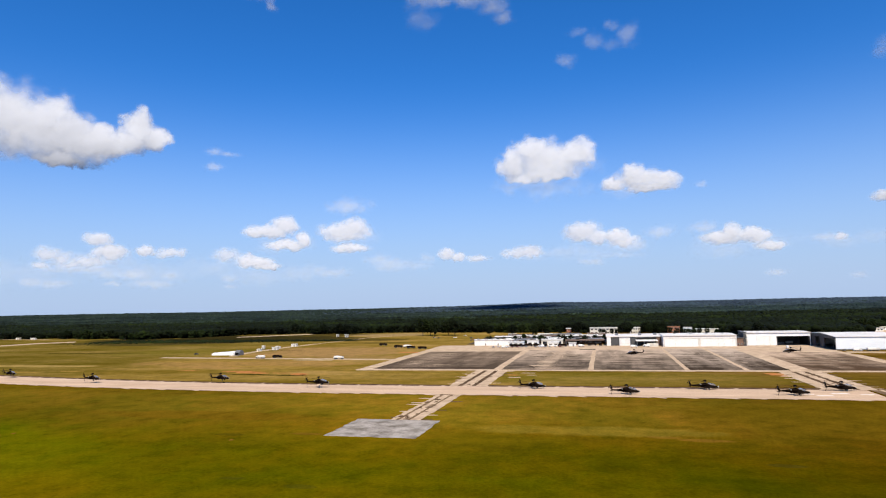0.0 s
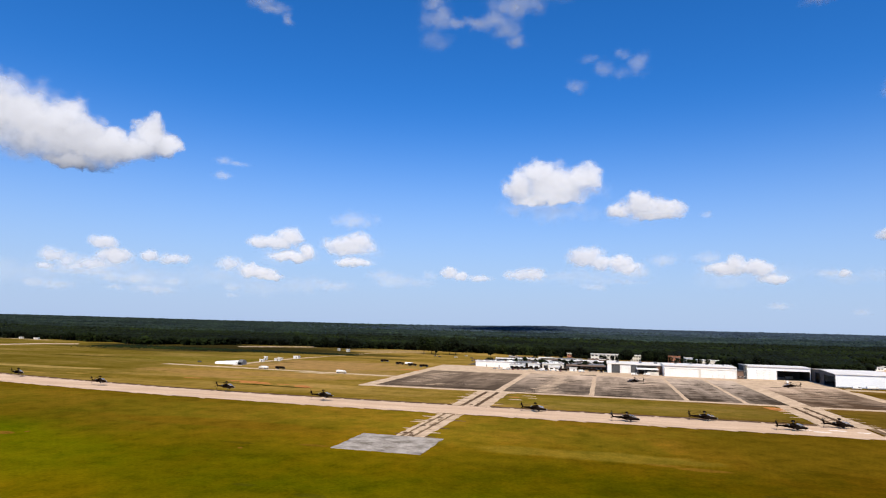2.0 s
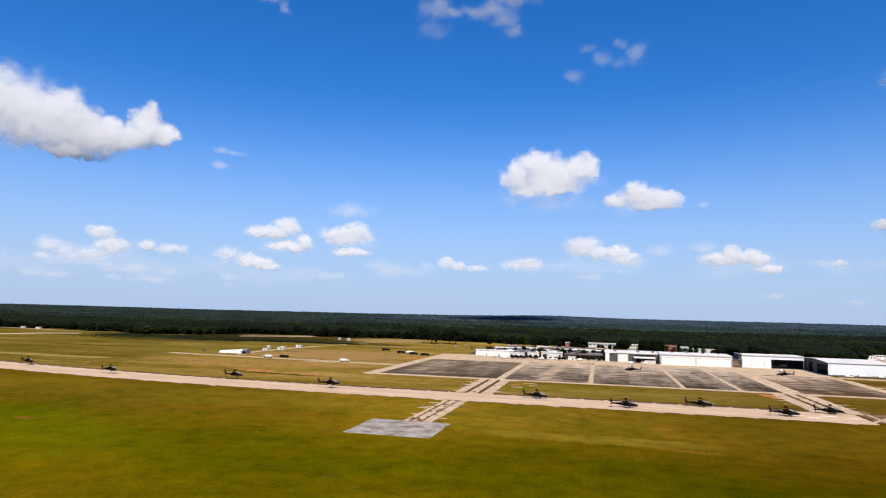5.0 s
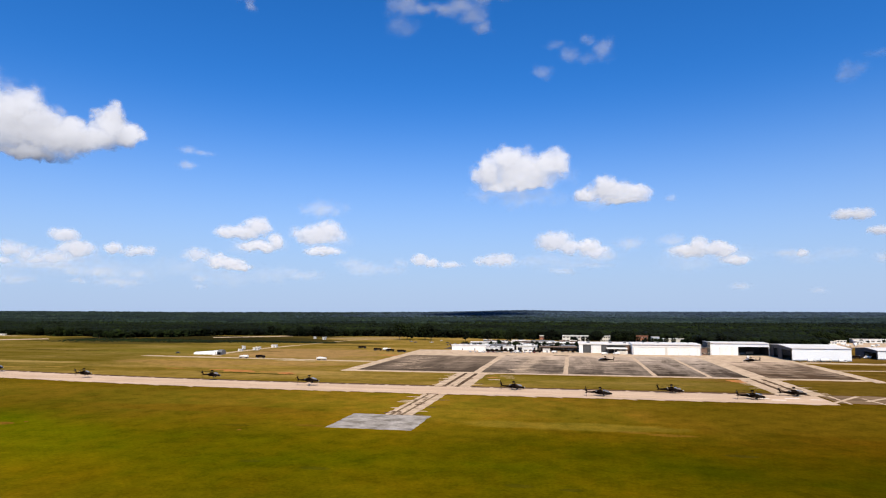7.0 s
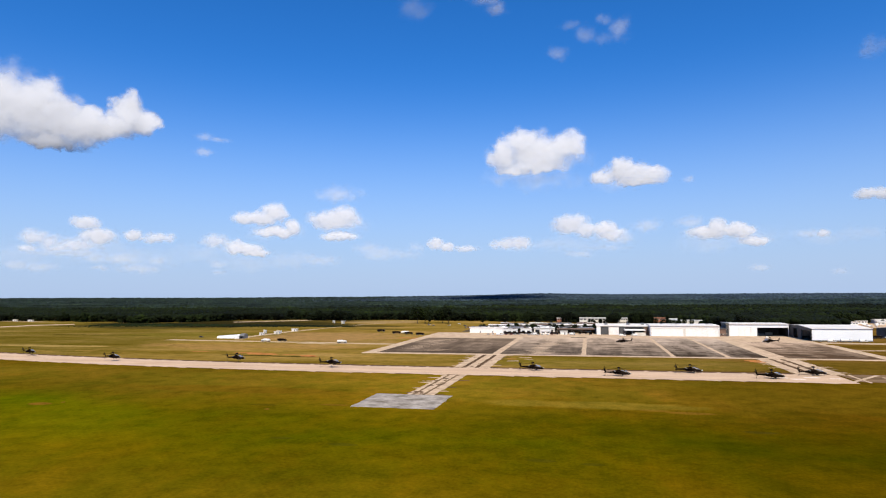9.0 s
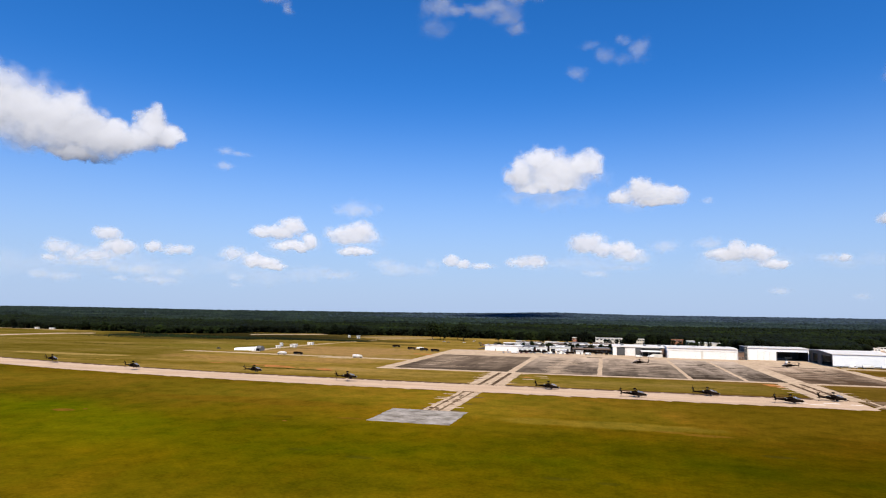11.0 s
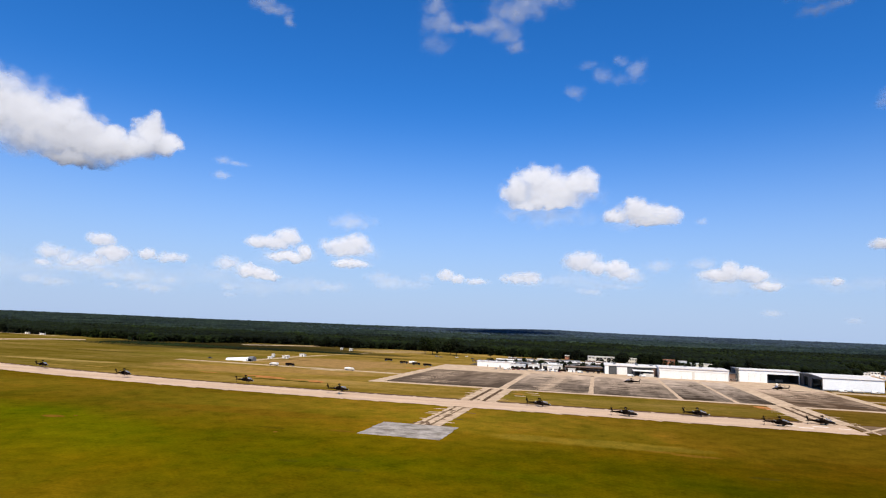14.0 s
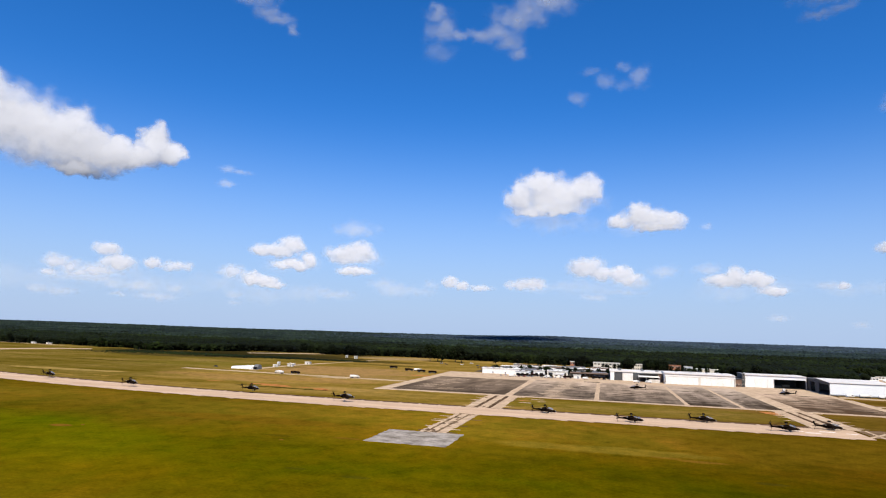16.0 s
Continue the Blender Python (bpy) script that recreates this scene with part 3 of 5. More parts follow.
for bx0, bx1, rows, dark_share in ((-160, -80, 5, 0.5), (-70, -19, 9, 0.55), (-11, 39, 9, 0.7), (46, 74, 10, 0.85), (80, 98, 10, 0.85), (114, 164, 10, 0.85)):
    for k in range(rows):
        y0 = 421 + 132 * k / rows + rs.uniform(-3, 3)
        for half in range(2):
            if rs.random() > 0.75:
                continue
            span = (bx1 - bx0) / 2
            x0 = bx0 + half * span + rs.uniform(0, 0.35) * span
            w = min(rs.uniform(0.45, 0.95) * span, bx1 - 1 - x0)
            dark = rs.random() < dark_share
            d = rs.uniform(3.0, 5.6) if dark else rs.uniform(1.5, 3.0)
            out = [(x0, y0 + d * 0.5), (x0 + w * 0.2, y0 + rs.uniform(0, 0.4)), (x0 + w * 0.6, y0), (x0 + w, y0 + d * rs.uniform(0.3, 0.7)), (x0 + w * 0.7, y0 + d), (x0 + w * 0.3, y0 + d * rs.uniform(0.75, 1.0))]
            layer += 1
            part("joint_stain" if dark else "worn_streak", slab(out, 0.0935 + 0.0001 * (layer % 20), 0.05), BAY_STAIN if dark else ASPHALT_WORN, ramp)
for x, y, w, d in ((-62, 372, 8, 3), (-52, 384, 6, 2), (-57, 395, 9, 2.5)):
    tagged(link("pale_patch", slab([(x, y), (x + w, y + 0.5), (x + w - 1, y + d), (x + 1, y + d)], 0.04), PALE), "small pale concrete patch in the grass", "ground patch", kind="structure")
part("asphalt_patch", slab([(-28, 580), (-14, 580), (-14, 588), (-28, 588)], 0.088, 0.05), ASPHALT_DARK, ramp)


def road(name, label, pts, width, mat, top):
    """A strip of road along a line of points."""
    near, farr = [], []
    r = random.Random(len(name) + int(pts[0][0]))
    line = []
    for (ax, ay), (bx, by) in zip(pts, pts[1:]):
        k = max(1, int(math.hypot(bx - ax, by - ay) / 6))
        line += [(ax + (bx - ax) * i / k, ay + (by - ay) * i / k) for i in range(k)]
    line.append(pts[-1])
    for i, (x, y) in enumerate(line):
        a, b = line[max(0, i - 1)], line[min(len(line) - 1, i + 1)]
        d = Vector((b[0] - a[0], b[1] - a[1])).normalized()
        w = width / 2 + r.uniform(-0.06, 0.06) * width
        near.append((x + d.y * w, y - d.x * w))
        farr.append((x - d.y * w, y + d.x * w))
    return tagged(link(name, strip(near, farr[::-1], top), mat), label, "road", kind="structure")


road("service_road_1", "pale sandy service road through the dry grass", [(-408, 508), (-390, 506), (-282, 497), (-172, 488)], 10, DIRT, 0.05)
road("service_road_2", "pale sandy track beside the service road", [(-340, 520), (-348, 538), (-350, 575), (-347, 640), (-338, 692)], 9, DIRT, 0.046)
road("service_road_3", "faint sandy track across the dry grass", [(-338, 694), (-326, 758), (-320, 806), (-301, 851)], 3.5, DIRT, 0.044)
road("far_strip", "pale concrete strip running to the edge of the woods", [(-824, 560), (-822, 690), (-806, 744), (-770, 772)], 24, PALE, 0.05)
road("far_runway", "distant grey runway strip before the trees", [(-556, 860), (-543, 870), (-501, 902), (-459, 934)], 20, PALE, 0.05)
road("woods_road", "pale sandy road along the edge of the woods", [(-1080, 872), (-960, 856), (-900, 848)], 8, DIRT, 0.05)
road("service_road_4", "sandy road along the hangar's side", [(174, 548), (226, 540), (290, 548)], 14, DIRT, 0.05)
road("service_road_5", "narrow pale road across the grass", [(174, 478), (206, 482), (330, 500)], 5, DIRT, 0.05)
road("rim_strip_1", "pale concrete strip along the ramp's rim", [(-168, 408), (-167.5, 598)], 8, PALE, 0.092)
road("rim_strip_2", "pale concrete strip along the ramp's rim", [(170.5, 402), (170, 524)], 8, PALE, 0.092)
road("old_taxiway", "old brown weathered asphalt strip continuing the taxiway", [(112, 323), (420, 323)], 30, BROWN_ASPHALT, 0.045)
back_yard = link("back_yard", slab(ragged(288, 420, 784, 884, 5, 1.5, 19), 0.05), PALE)
tagged(back_yard, "pale concrete yard before the trees behind the hangars", "yard", kind="structure")
road("car_park", "dark car park behind the low buildings", [(-150, 728), (-10, 728)], 130, ASPHALT_DARK, 0.05)
for k, (a, bq, w) in enumerate((((116, 307), (116.5, 336), 1.5), ((107, 306), (130, 336), 2.0), ((131, 308), (129, 328), 1.5), ((127, 318), (147, 337), 2.0), ((150, 309), (143, 330), 1.5), ((146, 309), (170, 337), 1.8))):
    road("pale_stripe", "pale stripe across the old asphalt", [a, bq], w, PALE, 0.049 + 0.005 * k)


# bare clay showing through the turf, and the ditch behind the taxiway
CLAY = worn("bare_red_clay", (0.56, 0.21, 0.07), (0.32, 0.14, 0.035), 0.2, 1.0, 0.95, spec=0.0)
DULL_CLAY = worn("clay_stained_turf", (0.20, 0.095, 0.014), (0.13, 0.075, 0.006), 0.5, 1.5, 0.95, spec=0.0)
STRAW = worn("dry_straw_grass", (0.36, 0.22, 0.05), (0.20, 0.12, 0.02), 0.1, 0.8, 0.95, spec=0.0)
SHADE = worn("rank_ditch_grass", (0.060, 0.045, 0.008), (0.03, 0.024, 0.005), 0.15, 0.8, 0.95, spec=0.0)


def patch(name, label, x, y, a, b, mat, seed, top=0.03):
    """An uneven spot of other ground."""
    r = random.Random(seed)
    k = 26
    ph = [r.uniform(0, 6.28) for _ in range(4)]
    out = []
    for i in range(k):
        t = 2 * math.pi * i / k
        s = 1 + 0.25 * math.sin(2 * t + ph[0]) + 0.18 * math.sin(5 * t + ph[1]) + r.uniform(-.12, .12)
        out.append((x + a * s * math.cos(t), y + b * s * math.sin(t)))
    return tagged(link(name, slab(out, top, -0.1), mat), label, "ground patch", kind="structure")


for k, (x, y, a, b) in enumerate(((-300, 401, 8, 1.2), (-257, 397, 9, 3.6), (-245, 392, 10, 4.6), (-236, 388, 7, 3.0), (-218, 389, 6, 1.6), (-203, 384, 7, 4.6), (-198, 379, 5, 2.6), (88, 397, 4.5, 7.5), (94, 388, 7, 3.0), (-180, 560, 12, 5), (-60, 385, 4, 1.5), (-219, 192, 0.8, 1.2), (-129, 194, 0.9, 1.2))):
    patch("clay_patch", "bare orange clay showing through the turf", x, y, a, b, CLAY if y > 300 else DULL_CLAY, k)
for k, (x, y, a, b) in enumerate(((-430, 385, 12, 3), (-395, 392, 9, 2.5), (-250, 430, 40, 5), (-330, 470, 45, 7), (-140, 455, 30, 5))):
    patch("straw_patch", "dry straw coloured patch in the turf", x, y, a, b, STRAW, k + 40)
for k, (x, y, a, b) in enumerate(((-246, 484, 13, 3.2), (-232, 481, 8, 2.2), (-258, 500, 7, 2.5))):
    patch("sand_patch", "pale bare sand beside the service road", x, y, a, b, DIRT, k + 70, 0.045)
for k, (x, y, a, b) in enumerate(((-350, 585, 40, 2.5), (-540, 560, 60, 3), (-238, 379, 15, 2.3), (-212, 377, 16, 2.6), (-262, 383, 9, 1.6))):
    patch("ditch", "shallow ditch with dark rank grass", x, y, a, b, SHADE, k + 60)


# ---- hangars and buildings ----
def leaf_doors(parent, x0, x1, y, h, count, mat, label=""):
    w = (x1 - x0) / count
    for i in range(count):
        d = 0.12 if i % 2 else 0.3
        part("sliding_door", box(x0 + i * w + 0.05, x0 + (i + 1) * w - 0.05, y - d, y - d + 0.16, 0.05, h, 0.03), mat, parent, label)


def gable_roof(x0, x1, y0, y1, h, lift, thick=0.35):
    """A shallow roof with its ridge along x."""
    bm = bmesh.new()
    ym = (y0 + y1) / 2
    prof = [(y0, h), (ym, h + lift), (y1, h), (y1, h + thick), (ym, h + lift + thick), (y0, h + thick)]
    a = [bm.verts.new((x0, y, z)) for y, z in prof]
    b = [bm.verts.new((x1, y, z)) for y, z in prof]
    for i in range(6):
        j = (i + 1) % 6
        bm.faces.new((a[i], a[j], b[j], b[i]))
    for q in (a, b):
        bm.faces.new((q[0], q[1], q[4], q[5]))
        bm.faces.new((q[1], q[2], q[3], q[4]))
    return bm


def gable_end(x0, x1, y0, y1, h, lift):
    bm = bmesh.new()
    prof = [(y0, 0), (y1, 0), (y1, h), ((y0 + y1) / 2, h + lift), (y0, h)]
    a = [bm.verts.new((x0, y, z)) for y, z in prof]
    b = [bm.verts.new((x1, y, z)) for y, z in prof]
    bm.faces.new(a[::-1])
    bm.faces.new(b)
    for i in range(5):
        j = (i + 1) % 5
        bm.faces.new((a[i], a[j], b[j], b[i]))
    return bm


def hangar_closed():
    e = empty("hangar", 77.3, 612, 0.08)
    part("back_wall", box(-30.6, 30.6, 41.5, 42, 0, 10), WHITE, e)
    part("side_wall", gable_end(-31.1, -30.6, 0, 42, 9.8, 0.5), WHITE, e)
    part("side_wall", gable_end(30.6, 31.1, 0, 42, 9.8, 0.5), WHITE, e)
    part("header", box(-30.6, 30.6, 0.2, 0.6, 7.6, 9.8), WHITE, e)
    part("header_band", box(-30.5, 30.5, 0.05, 0.19, 7.3, 7.6, 0.03), OFFWHITE, e)
    leaf_doors(e, -30.3, -0.9, 0.5, 7.3, 6, WHITE)
    leaf_doors(e, 0.9, 30.3, 0.5, 7.3, 6, WHITE)
    part("door_post", box(-0.9, 0.9, 0.0, 0.6, 0, 7.3, 0.05), OFFWHITE, e)
    part("roof", gable_roof(-31.5, 31.5, -0.8, 42.8, 9.82, 0.5), ROOF, e)
    for x in (-20, -6, 8, 22):
        part("roof_vent", box(x, x + 2.2, 20, 22, 10.6, 11.3, 0.1), STEEL, e)
    return tagged(e, "long white metal hangar with closed sliding doors", "hangar", "hangars by the ramp")


def hangar_open():
    e = empty("hangar", 118.6, 622, 0.08)
    # back wall, floor and added linings are coloured dark for the shade inside
    part("back_wall", box(0, 52, 29.5, 30, 0, 11), CHARCOAL, e)
    part("side_wall", gable_end(0, 0.5, 0, 30, 11.2, 0.3), WHITE, e)
    part("side_wall", gable_end(51.5, 52, 0, 30, 11.2, 0.3), WHITE, e)
    part("header", box(0.5, 51.5, 0.1, 0.6, 8.2, 11.2), BLUEWHITE, e, "pale blue fascia above the doors")
    leaf_doors(e, 0.6, 8.2, 0.4, 8.2, 1, BLUEWHITE)
    leaf_doors(e, 8.2, 24.6, 0.4, 8.2, 3, WHITE)
    part("shade_lining", box(51.2, 51.49, 0.7, 29.4, 0.04, 11.0), VOID, e, "added lining, coloured dark as the hangar's inner shade")
    part("shade_lining", box(0.51, 0.8, 0.7, 29.4, 0.04, 11.0), VOID, e, "added lining, coloured dark as the hangar's inner shade")
    part("floor_slab", box(0.5, 51.5, 0.6, 29.5, 0.0, 0.03), CHARCOAL, e)
    part("jamb", box(24.6, 25.2, 0.0, 0.7, 0, 8.2), GREY, e)
    part("workbench", box(27, 35, 17, 20, 0.03, 1.4, 0.05), STEEL, e)
    part("tool_cabinet", box(38, 44, 24, 26, 0.03, 2.2, 0.05), OFFWHITE, e)
    part("roof", gable_roof(-0.2, 52.2, -0.8, 30.6, 11.22, 0.3), ROOF, e)
    return tagged(e, "pale blue and white hangar with one doorway standing open", "hangar", "hangars by the ramp")


def gable_peak(x0, x1, y0, y1, h, lift):
    bm = bmesh.new()
    prof = [(y0, h), (y1, h), ((y0 + y1) / 2, h + lift)]
    a = [bm.verts.new((x0, y, z)) for y, z in prof]
    b = [bm.verts.new((x1, y, z)) for y, z in prof]
    bm.faces.new(a[::-1])
    bm.faces.new(b)
    for i in range(3):
        j = (i + 1) % 3
        bm.faces.new((a[i], a[j], b[j], b[i]))
    return bm


def hangar_big(x, y, w, d, h, openings, label):
    """A white hangar whose end towards the ramp is coloured charcoal to deepen its shade, with tall doorways."""
    e = empty("hangar", x, y, 0.08)
    top = h - 1.8
    part("front_wall", box(0.5, w, 0, 0.5, 0, h), BLUEWHITE, e)
    for k in range(int((w - 1.5) / 3.2)):
        part("wall_rib", box(1.5 + 3.2 * k, 1.75 + 3.2 * k, -0.05, 0.0, 0, h - 0.1), BLUEWHITE, e)
    part("wall_skirt", box(0.6, w, -0.2, -0.03, 0, 0.9), GREY, e, "grey concrete skirt")
    part("back_wall", box(0.5, w, d - 0.5, d, 0, h), WHITE, e)
    part("side_wall", gable_end(w - 0.5, w, 0.5, d - 0.5, h, 1.4), WHITE, e)
    y0 = 0.0
    for a, b in openings + [(d, d)]:
        part("end_wall", box(0, 0.5, y0, a, 0, top), CHARCOAL, e)
        if a - y0 > 3:
            leaf_doors_y(e, y0, a, -0.1, top - 0.2, max(2, int((a - y0) / 4)))
        y0 = b
    part("end_header", box(0, 0.5, 0, d, top, h), CHARCOAL, e)
    part("end_gable", gable_peak(0, 0.4, 0.2, d - 0.2, h + 0.01, 1.3), CHARCOAL, e)
    part("floor_slab", box(0.5, w - 0.5, 0.5, d - 0.5, 0.0, 0.03), CHARCOAL, e)
    part("roof", gable_roof(-0.4, w + 0.4, -0.8, d + 0.8, h + 0.02, 1.5), ROOF, e)
    return tagged(e, label, "hangar", "hangars by the ramp")


def leaf_doors_y(parent, y0, y1, x, h, count):
    w = (y1 - y0) / count
    for i in range(count):
        d = 0.12 if i % 2 else 0.3
        part("sliding_door", box(x - d, x - d + 0.16, y0 + i * w + 0.05, y0 + (i + 1) * w - 0.05, 0.05, h, 0.03), CHARCOAL, parent)


hangar_closed()
hangar_open()
hangar_big(172, 566, 46, 66, 10.4, [(1.0, 25), (36, 48)], "large white hangar with open doorways, its end's shade painted charcoal")
hangar_big(248, 592, 34, 43, 7.6, [(2.0, 24)], "white hangar beyond the ramp, its end's shade painted charcoal")


def house(name, label, x0, x1, y0, y1, h, wall, roofm, windows=0, win_h=1.2, sill=1.0, storeys=1, doors=0, base=0.08, category="building", over=0.5, rz=0, clutter=False):
    """A flat-roofed building with window openings on the side towards the airfield."""
    e = empty(name, x0, y0, base, rz)
    w, d = x1 - x0, y1 - y0
    part("wall", box(0, w, 0.05, d, 0, h), wall, e)
    part("roof", box(-over, w + over, -over, d + over, h + 0.003, h + 0.35, 0.06), roofm, e)
    part("parapet", box(-over, w + over, -over - 0.06, -over + 0.16, h - 0.1, h + 0.55, 0.03), roofm, e)
    for s in range(storeys):
        for i in range(windows):
            c = w * (i + 0.5) / windows
            ww = w / windows * 0.32
            z = sill + s * h / storeys
            f = part("window", box(c - ww, c + ww, -0.06, 0.12, z, z + win_h, 0.02), OFFWHITE, e)
            part("pane", box(c - ww + 0.1, c + ww - 0.1, -0.10, -0.05, z + 0.1, z + win_h - 0.1), DARKGLASS, f)
    if clutter:
        r = random.Random(int(x0 * 7 + y0))
        for k in range(int(w * d / 34) + 2):
            a, c = r.uniform(0.4, w - 2.2), r.uniform(0.6, d - 2.0)
            u, v, t = r.uniform(0.9, 2.4), r.uniform(0.8, 1.7), r.uniform(0.35, 1.3)
            part("roof_unit", box(a, a + u, c, c + v, h + 0.35, h + 0.35 + t, 0.05), r.choice((CHARCOAL, GREY, STEEL, WHITE, ROOF_RUST)), e)
        for k in range(int(w / 7)):
            a = 1.0 + 7 * k + r.uniform(0, 3)
            part("stain", box(a, a + r.uniform(2, 4.5), 0.3, d * r.uniform(0.4, 0.95), h + 0.354, h + 0.358), r.choice((CHARCOAL, ROOF_RUST, GREY)), e, "dark weathered stretch of roofing")
    for i in range(doors):
        c = w * (i + 0.5) / doors + w * 0.12
        part("door", box(c - 0.6, c + 0.6, -0.12, 0.1, 0, 2.1, 0.03), GREY, e)
    return tagged(e, label, category, "buildings round the ramp")


house("low_building", "long low white building with a flat roof", -137, -97, 643, 655, 5.6, WHITE, WHITE, 0, doors=3, clutter=True)
house("low_building", "low white building with dark loading openings", -99, -84, 625, 634, 4.8, WHITE, WHITE, 3, 3.0, 0.3, doors=1, clutter=True)
house("low_building", "white office building with a band of dark windows", -81, -70, 632, 641, 5.4, WHITE, OFFWHITE, 2, 3.2, 0.3, clutter=True)
house("low_building", "white office building with a band of dark windows", -68, -47, 643, 655, 5.6, OFFWHITE, WHITE, 3, 3.4, 0.5, clutter=True)
house("low_building", "small white flat-roofed annex", -60, -50, 628, 638, 3.6, WHITE, WHITE, 2, 1.2, 1.2)
house("storage_hut", "small white storage hut at the ramp's edge", -40, -33, 626, 631, 3.2, WHITE, OFFWHITE, 0, doors=1, category="hut")
house("annex", "narrow brown brick annex between two hangars", 109.2, 114.6, 616, 640, 7.2, BROWN, CHARCOAL, 2, 1.4, 1.2, 1)
house("stair_tower", "narrow dark stair tower rising above the roofs", 115.2, 117.6, 618, 640, 12.2, CHARCOAL, GREY, 1, 1.0, 2.0, 3)


def terminal():
    e = empty("operations_building", -4, 630, 0.08)
    part("wall", box(0, 53, 0.4, 40, 0, 8.4), OFFWHITE, e)
    part("roof", box(-0.8, 53.8, -1.0, 41, 8.404, 9.2, 0.08), ROOF, e)
    part("pillar", box(0, 3.8, -0.6, 0.38, 0, 8.3, 0.05), WHITE, e)
    for x0, x1, m in ((3.9, 11.6, CHARCOAL), (21.8, 27.2, CHARCOAL), (45.6, 52.8, BROWN)):
        part("wall_panel", box(x0, x1, -0.2, 0.38, 0, 7.9, 0.05), m, e)
    part("roller_door", box(11.8, 21.6, -0.1, 0.38, 0, 7.7, 0.05), WHITE, e)
    for k in range(6):
        part("door_rib", box(11.9, 21.5, -0.16, -0.11, 0.8 + 1.2 * k, 0.95 + 1.2 * k), OFFWHITE, e)
    # a flat dark sheet draws the shade behind the canopy
    part("bay_shade", box(27.4, 45.4, -0.02, 0.38, 0, 7.7), VOID, e, "dark sheet painted as the open bay's shade")
    part("canopy", box(26.6, 46, -14, -0.25, 4.9, 5.7, 0.1), WHITE, e)
    for x in (27.4, 33.5, 39.5, 45.4):
        part("canopy_post", box(x, x + 0.4, -13.8, -13.4, 0, 4.9), STEEL, e)
    part("low_wing", box(36, 46, -15.5, -14.2, 0, 3.2, 0.05), OFFWHITE, e)
    for x in (8, 30, 44):
        part("roof_unit", box(x, x + 3, 14, 17, 9.2, 10.8, 0.1), STEEL, e)
    return tagged(e, "cream operations building with dark wall panels and canopy", "building", "buildings round the ramp")


terminal()


def open_shed(x0, x1, y0, y1, h, cover=ROOF, bays=6):
    e = empty("open_shed", x0, y0, 0.06)
    w, d = x1 - x0, y1 - y0
    part("roof", gable_roof(-1, w + 1, -1, d + 1, h, min(1.6, d * 0.09)), cover, e)
    for k in range(bays + 1):
        for y in (0, d - 0.4):
            part("post", box(w * k / bays - 0.2, w * k / bays + 0.2, y, y + 0.4, 0, h), STEEL, e)
    part("back_wall", box(0, w, d - 0.9, d - 0.5, 0, h - 0.3), BROWN, e)
    for k in range(4):
        part("crate", box(2 + (w - 6) * k / 4, 1 + (w - 6) * (k + 1) / 4, d * 0.4, d * 0.6, 0, 1.7 + 0.25 * (k % 3), 0.1), GREY, e)
    return tagged(e, "open shed with a low metal roof and shaded inside", "shed", "buildings round the ramp")


open_shed(-44, -5, 654, 664, 3.6, ROOF_RUST, 8)
open_shed(-42, -8, 676, 684, 3.6, GREY, 6)
open_shed(-100, -76, 672, 682, 3.6, GREY, 4)
open_shed(-70, -50, 676, 684, 3.4, ROOF, 4)
for x0, x1, y0, q in ((-132, -112, 742, 0), (-108, -84, 748, 0), (-80, -62, 744, 2), (-56, -36, 752, 0), (-30, -8, 746, 0), (-118, -92, 784, 2), (-86, -70, 790, 0), (-62, -34, 786, 1), (-26, -4, 794, 2)):
    open_shed(x0, x1, y0, y0 + 8, 3.2, (ROOF, GREY, ROOF_RUST)[q], 3)


def storage_tent():
    e = empty("storage_tent", -371, 531, 0.06, -1)

    def canvas(x0, x1, h0, h1, grow=0.0):
        """Sheeting that rises from one hoop to the next."""
        bm = bmesh.new()
        rows = []
        for x, h in ((x0, h0), (x1, h1)):
            k = (h + grow) / 3.4
            rows.append([bm.verts.new((x, y, z)) for y, z in ((-grow, 0), (0.3 - grow, 1.9 * k), (1.9, 3.0 * k), (4, 3.4 * k), (6.1, 3.0 * k), (7.7 + grow, 1.9 * k), (8 + grow, 0))])
        a, b = rows
        for i in range(6):
            bm.faces.new((a[i], b[i], b[i + 1], a[i + 1]))
        bm.faces.new(a)
        bm.faces.new(b[::-1])
        return bm
    slope = [(0.0, 2.2), (5, 2.5), (10, 2.9), (15, 3.2), (20, 3.6), (25, 4.0)]
    for (a, p), (b, q) in zip(slope, slope[1:]):
        part("cover", canvas(a + 0.12, b - 0.12, p, q), WHITE, e)
        part("hoop", canvas(b - 0.11, b + 0.11, q, q, 0.08), OFFWHITE, e)
    part("end_cover", canvas(25.12, 30, 4.7, 4.7), GREY, e, "grey end section")
    # thin near-black sheet painted as the shade within the entrance
    part("entrance_shade", box(26.2, 29.4, -0.25, -0.05, 0, 2.3, 0.04), VOID, e, "dark sheet painted as the entrance's shade")
    part("awning", box(25.6, 31.5, -3.4, -0.3, 2.5, 2.65, 0.04), CHARCOAL, e, "dark flat awning")
    for x in (25.7, 31.2):
        part("awning_post", box(x, x + 0.2, -3.3, -3.1, 0, 2.5), STEEL, e)
    return tagged(e, "long low white storage tent rising towards its open end", "tent", "buildings round the ramp")


